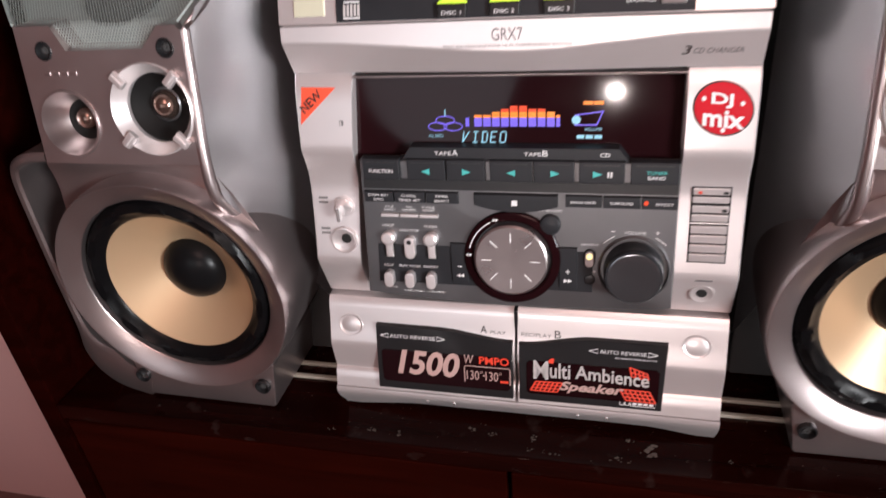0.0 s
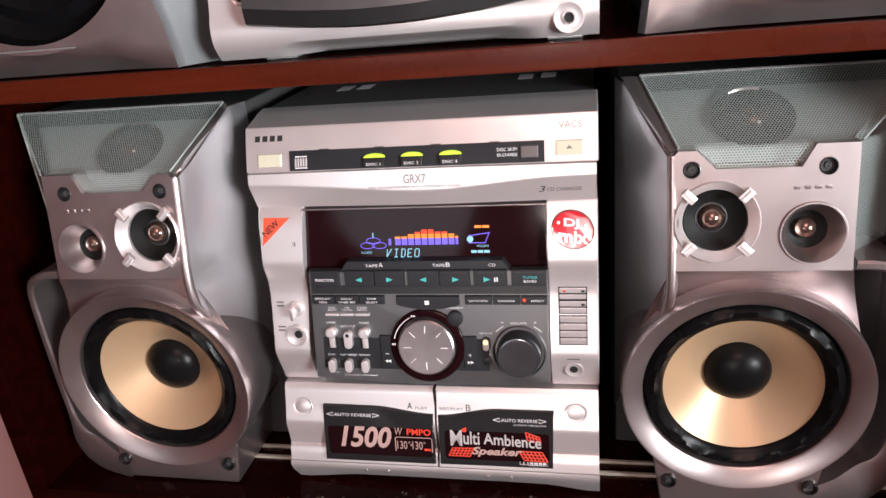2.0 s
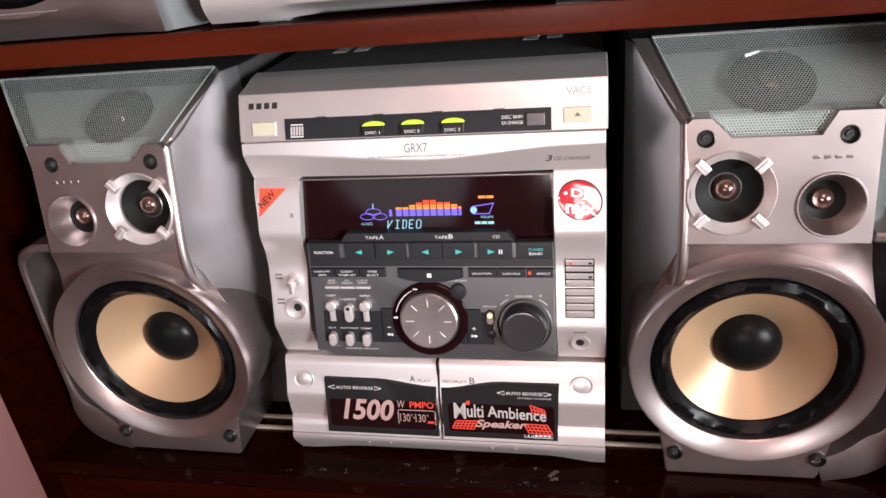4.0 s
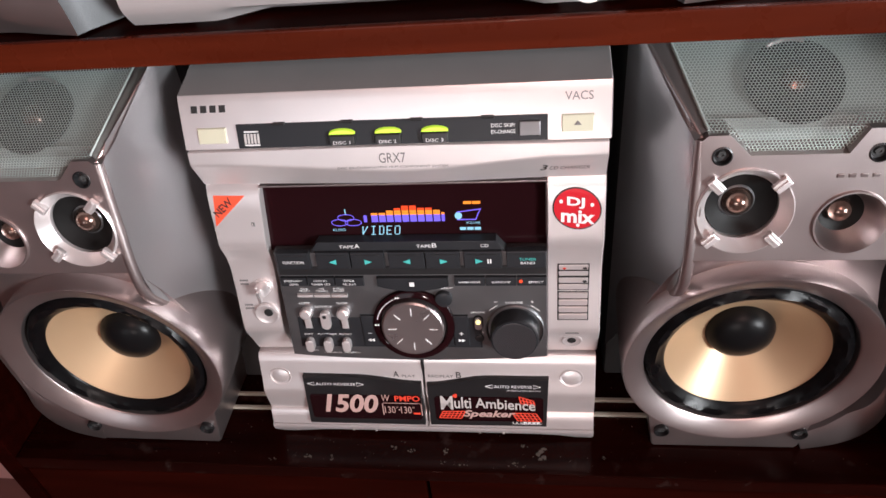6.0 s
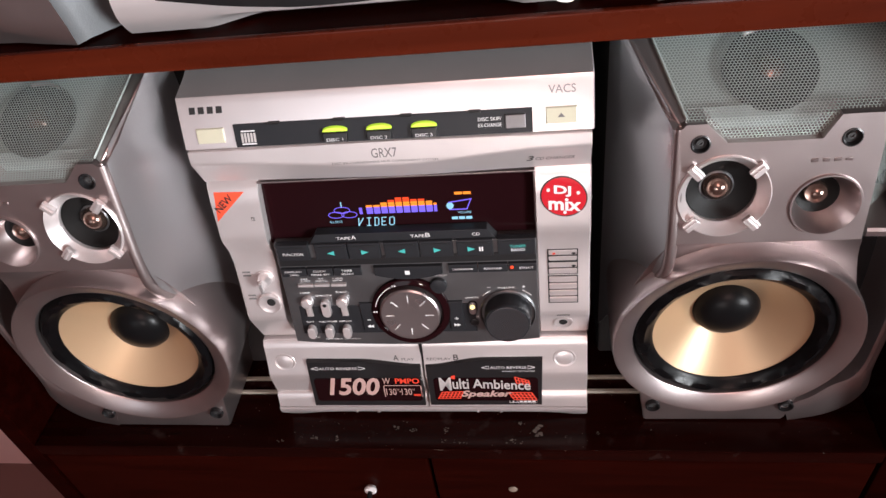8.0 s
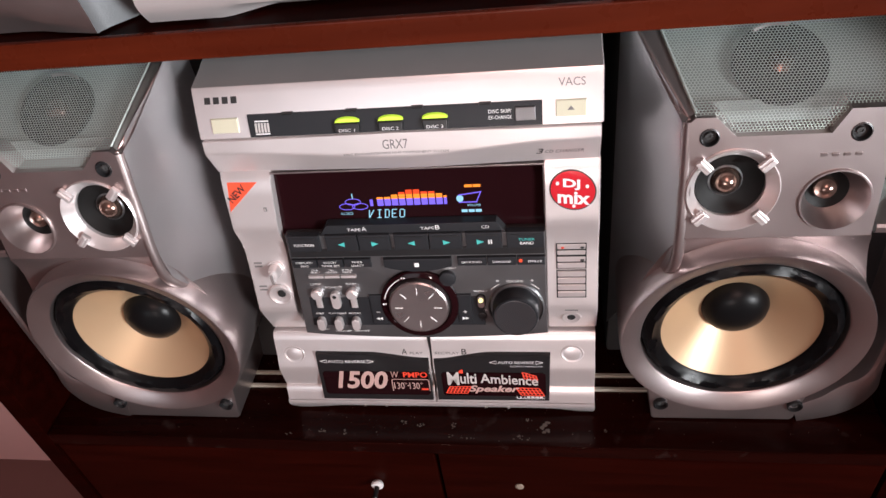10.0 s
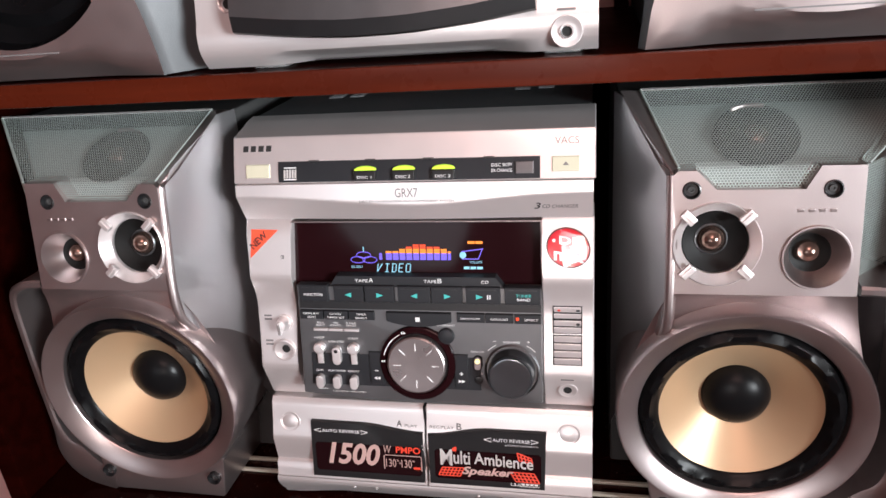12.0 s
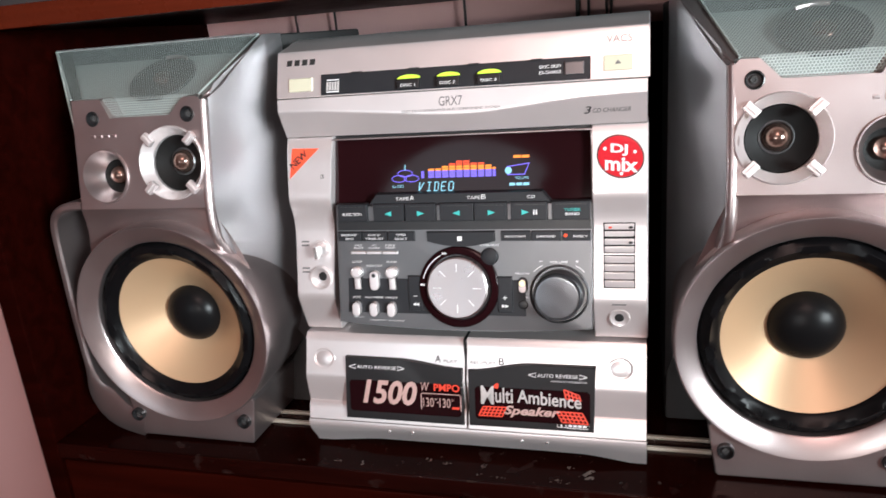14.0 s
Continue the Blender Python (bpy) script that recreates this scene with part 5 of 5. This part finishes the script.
for x in (-0.0945, -0.0820, -0.0695, -0.0570):
    pts = [(x + 0.0034 * math.cos(radians(a)), 1.2060 + (0.0048 if math.sin(radians(a)) > 0 else -0.0048) + 0.0026 * math.sin(radians(a))) for a in range(0, 360, 30)]
    s2("oval_key", poly_slab([(px, y_panel2(x, 1.206) - 0.005, pz) for px, pz in pts], (0, 0.007, 0), 0.0008), SILVER_LIGHT, panel2)
    s2("printed_bar", poly_slab([(px, y_panel2(x, 1.217) - 0.0006, pz) for px, pz in rect(x - 0.0035, x + 0.0035, 1.2165, 1.2178)], (0, 0.001, 0)), WHITE_INK, panel2, smooth=False)
s2("round_button", lathe([(0.0058, 0.002), (0.0056, -0.003), (0.0046, -0.004), (0.0, -0.0042)], -0.0250, y_panel2(-0.025, 1.194), 1.1945, 24), BLACK, panel2)
s2("jog_ring", lathe([(0.0300, 0.003), (0.0298, -0.003), (0.0280, -0.004), (0.0235, -0.003), (0.0230, 0.002)], 0.0000, y_panel2(0, 1.212), 1.2145, 48), GLOSS, panel2)
s2("jog_dial", lathe([(0.0230, 0.002), (0.0230, -0.009), (0.0220, -0.011), (0.0, -0.0105)], 0.0000, y_panel2(0, 1.212), 1.2145, 48), SILVER, panel2)
s2("volume_ring", lathe([(0.0220, 0.003), (0.0218, -0.002), (0.0205, -0.003), (0.0198, 0.002)], 0.0800, y_panel2(0.08, 1.21), 1.2125, 48), CHROME, panel2)
s2("volume_knob", lathe([(0.0196, 0.002), (0.0194, -0.014), (0.0180, -0.016), (0.0, -0.0155)], 0.0800, y_panel2(0.08, 1.21), 1.2125, 48), BLACK, panel2)
for a, b in ((-0.0440, -0.0320), (0.0390, 0.0490)):
    s2("rocker_key", poly_slab([(px, y_panel2((a + b) / 2, 1.206) - 0.0015, pz) for px, pz in rect(a, b, 1.2005, 1.2200)], (0, 0.003, 0), 0.0008), BUTTON, panel2)
s2("printed_bar", poly_slab([(px, y_panel2(-0.035, 1.196) - 0.0006, pz) for px, pz in rect(-0.0430, -0.0330, 1.1950, 1.1962)], (0, 0.001, 0)), WHITE_INK, panel2, smooth=False)
s2("level_knob", lathe([(0.0055, 0.002), (0.0050, -0.006), (0.0040, -0.008), (0.0, -0.008)], -0.1120, 0.0005, 1.2080, 24), CHROME, front2)
s2("mic_socket", lathe([(0.0066, 0.001), (0.0062, -0.0018), (0.0050, -0.0016), (0.0036, -0.0006), (0.0, -0.0005)], -0.1120, f_lip(0, 1.19), 1.1890, 24), SILVER, front2)
s2("socket_hole_shade", lathe([(0.0038, -0.0004), (0.0034, -0.0012), (0.0, -0.0012)], -0.1110, f_lip(0, 1.19), 1.1890, 18), HOLE, front2)
s2("phones_dish", lathe([(0.0102, 0.001), (0.0098, -0.0018), (0.0086, -0.0016), (0.0060, -0.0008), (0.0, -0.0006)], 0.1205, f_lip(0.1205, 1.1585), 1.1585, 36), SILVER_LIGHT, front2, "round white phones socket")
s2("phones_ring", lathe([(0.0046, -0.0004), (0.0044, -0.0022), (0.0034, -0.0024), (0.0030, -0.0012)], 0.1205, f_lip(0.1205, 1.1585), 1.1585, 24), CHROME, front2)
s2("socket_hole_shade", lathe([(0.0032, -0.0008), (0.0, -0.0012)], 0.1205, f_lip(0.1205, 1.1585), 1.1585, 18), HOLE, front2)
s2("printed_bar", poly_slab([(x, f_lip(x, z) - 0.0006, z) for x, z in rect(0.1145, 0.1262, 1.1712, 1.1726)], (0, 0.001, 0)), GREY_INK, front2, smooth=False)
for z in (1.1905, 1.1985, 1.2065):
    s2("ribbed_key", box(0.1120, 0.1310, -0.0045, 0.004, z, z + 0.0070, 0.001), CHROME, front2)


def upper_speaker(s, cx, inner, name_label):
    """The lower half of a big silver speaker; s is the side on which it stands, inner its edge towards the middle."""
    outer = s * 0.385
    th = empty("large_loudspeaker", (s * 0.275, 0.15, TOP), name_label, "loudspeaker", "pair of large loudspeakers")

    def put(name, bm, mat, parent=th, label="", smooth=True):
        bm.transform(Matrix.Translation(-th.location))
        return part(name, bm, mat, parent, label, smooth)

    box_in = inner - s * 0.030 if s < 0 else inner + 0.004
    put("cabinet_box", box(min(box_in, outer - s * 0.004), max(box_in, outer - s * 0.004), 0.045, 0.27, TOP + 0.001, 1.50, 0.003), VINYL)
    zs = [1.1440, 1.1480, 1.1520, 1.1560, 1.1600, 1.1640, 1.1680] + zrange(1.174, 1.40, 22)

    def fy(x, z):
        d = abs(x - inner)
        lim = interp(d, [(0.015, 1.1440), (0.030, 1.152), (0.048, 1.1600), (0.120, 1.1600), (0.25, 1.158)])
        base = -0.004 + 0.06 * max(0, z - 1.2) * 0.3
        return base + (0.55 * (lim - z) + 0.002 if z < lim else 0.0)

    def edge(z):
        return inner + s * interp(z, [(1.144, 0.0), (1.17, 0.004), (1.22, 0.016), (1.30, 0.022)])

    bm = bmesh.new()
    R, cz, N = 0.1045, 1.2720, 72
    # front skin with a round hole for the woofer: rings between the hole and the outline
    ring_in, ring_out = [], []
    for i in range(N):
        a = 2 * math.pi * i / N
        dx, dz = math.cos(a), math.sin(a)
        x, z = cx + R * dx, cz + R * dz
        ring_in.append((x, z))
        k = 1e9
        for lim, comp, c in ((outer, dx, cx), (1.40, dz, cz), (1.144, dz, cz)):
            if abs(comp) > 1e-6 and (lim - c) / comp > 0:
                k = min(k, (lim - c) / comp)
        t = R
        while t < k and (cx + t * dx - edge(cz + t * dz)) * s > 0:
            t += 0.001
        t = max(min(t, k), R + 0.0005)
        ring_out.append((cx + t * dx, cz + t * dz))
    for corner in ((edge(1.144), 1.144), (outer, 1.144), (outer, 1.40)):
        i = min(range(N), key=lambda k: (ring_out[k][0] - corner[0]) ** 2 + (ring_out[k][1] - corner[1]) ** 2)
        ring_out[i] = corner
    levels = []
    for q in (0.0, 0.15, 0.3, 0.45, 0.6, 0.75, 0.88, 1.0):
        levels.append([bm.verts.new((xi + (xo - xi) * q, fy(xi + (xo - xi) * q, zi + (zo - zi) * q), zi + (zo - zi) * q)) for (xi, zi), (xo, zo) in zip(ring_in, ring_out)])
    for p, q in zip(levels, levels[1:]):
        for i in range(N):
            bm.faces.new((p[i], p[(i + 1) % N], q[(i + 1) % N], q[i]))
    face = put("front_skin", bm, SILVER)
    # inner flank from the front edge back to the box
    bm = bmesh.new()
    rows = []
    for z in zrange(1.144, 1.40, 16):
        x0 = edge(z)
        rows.append([bm.verts.new(p) for p in ((x0, fy(x0, max(z, 1.165)), z), (x0 - s * 0.004, 0.004, z), ((x0 + box_in) / 2 - s * 0.004, 0.022, z), (box_in, 0.048, z))])
    for p, q in zip(rows, rows[1:]):
        for i in range(3):
            bm.faces.new((p[i], p[i + 1], q[i + 1], q[i]))
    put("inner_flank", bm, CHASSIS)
    put("woofer_well", lathe([(R, -0.003), (R - 0.003, 0.010), (R - 0.014, 0.020), (R - 0.024, 0.016), (R - 0.030, 0.020), (0.035, 0.045), (0.0, 0.045)], cx, 0, cz, 64), RUBBER, face, "black woofer set deep in the front")
    put("woofer_lug", box(cx + s * -0.071 - 0.004, cx + s * -0.071 + 0.004, 0.002, 0.012, 1.1790, 1.2000, 0.002), CHROME, face)
    put("printed_bar", poly_slab([(x, fy(x, z) - 0.0006, z) for x, z in rect(cx - 0.045, cx + 0.035, 1.1636, 1.1646)], (0, 0.001, 0)), GREY_INK, face, smooth=False)
    return th


upper_speaker(-1, -0.2860, -0.1690, "large silver loudspeaker with black woofer on the upper shelf")
upper_speaker(1, 0.2770, 0.1690, "large silver loudspeaker with black woofer on the upper shelf")


# ---- cables on the wall ----
def cable(points, r=0.0016):
    ob = part("cable", sweep(smooth_path(points, 5), (r, r), seg=7), CABLE)
    return tagged(ob, "thin black cable hanging behind the cabinet", "cable", "cables behind the cabinet")


CABLES = ((-0.292, 0.004), (-0.240, 0.005), (-0.073, 0.004), (0.056, 0.006), (0.068, -0.004), (0.073, 0.002), (0.094, 0.001), (0.103, -0.003), (0.266, -0.002), (0.286, 0.001))
for x, lean in CABLES:
    cable([(x, 0.372, 1.60), (x + lean * 0.3, 0.368, 1.30), (x + lean, 0.370, 1.12), (x + lean * 1.1, 0.372, 0.80), (x, 0.372, 0.004)])
cable([(0.10, 0.350, 1.36), (0.15, 0.345, 1.24), (0.185, 0.345, 1.17), (0.215, 0.350, 1.10), (0.22, 0.36, 0.9), (0.22, 0.37, 0.004)], 0.0022)
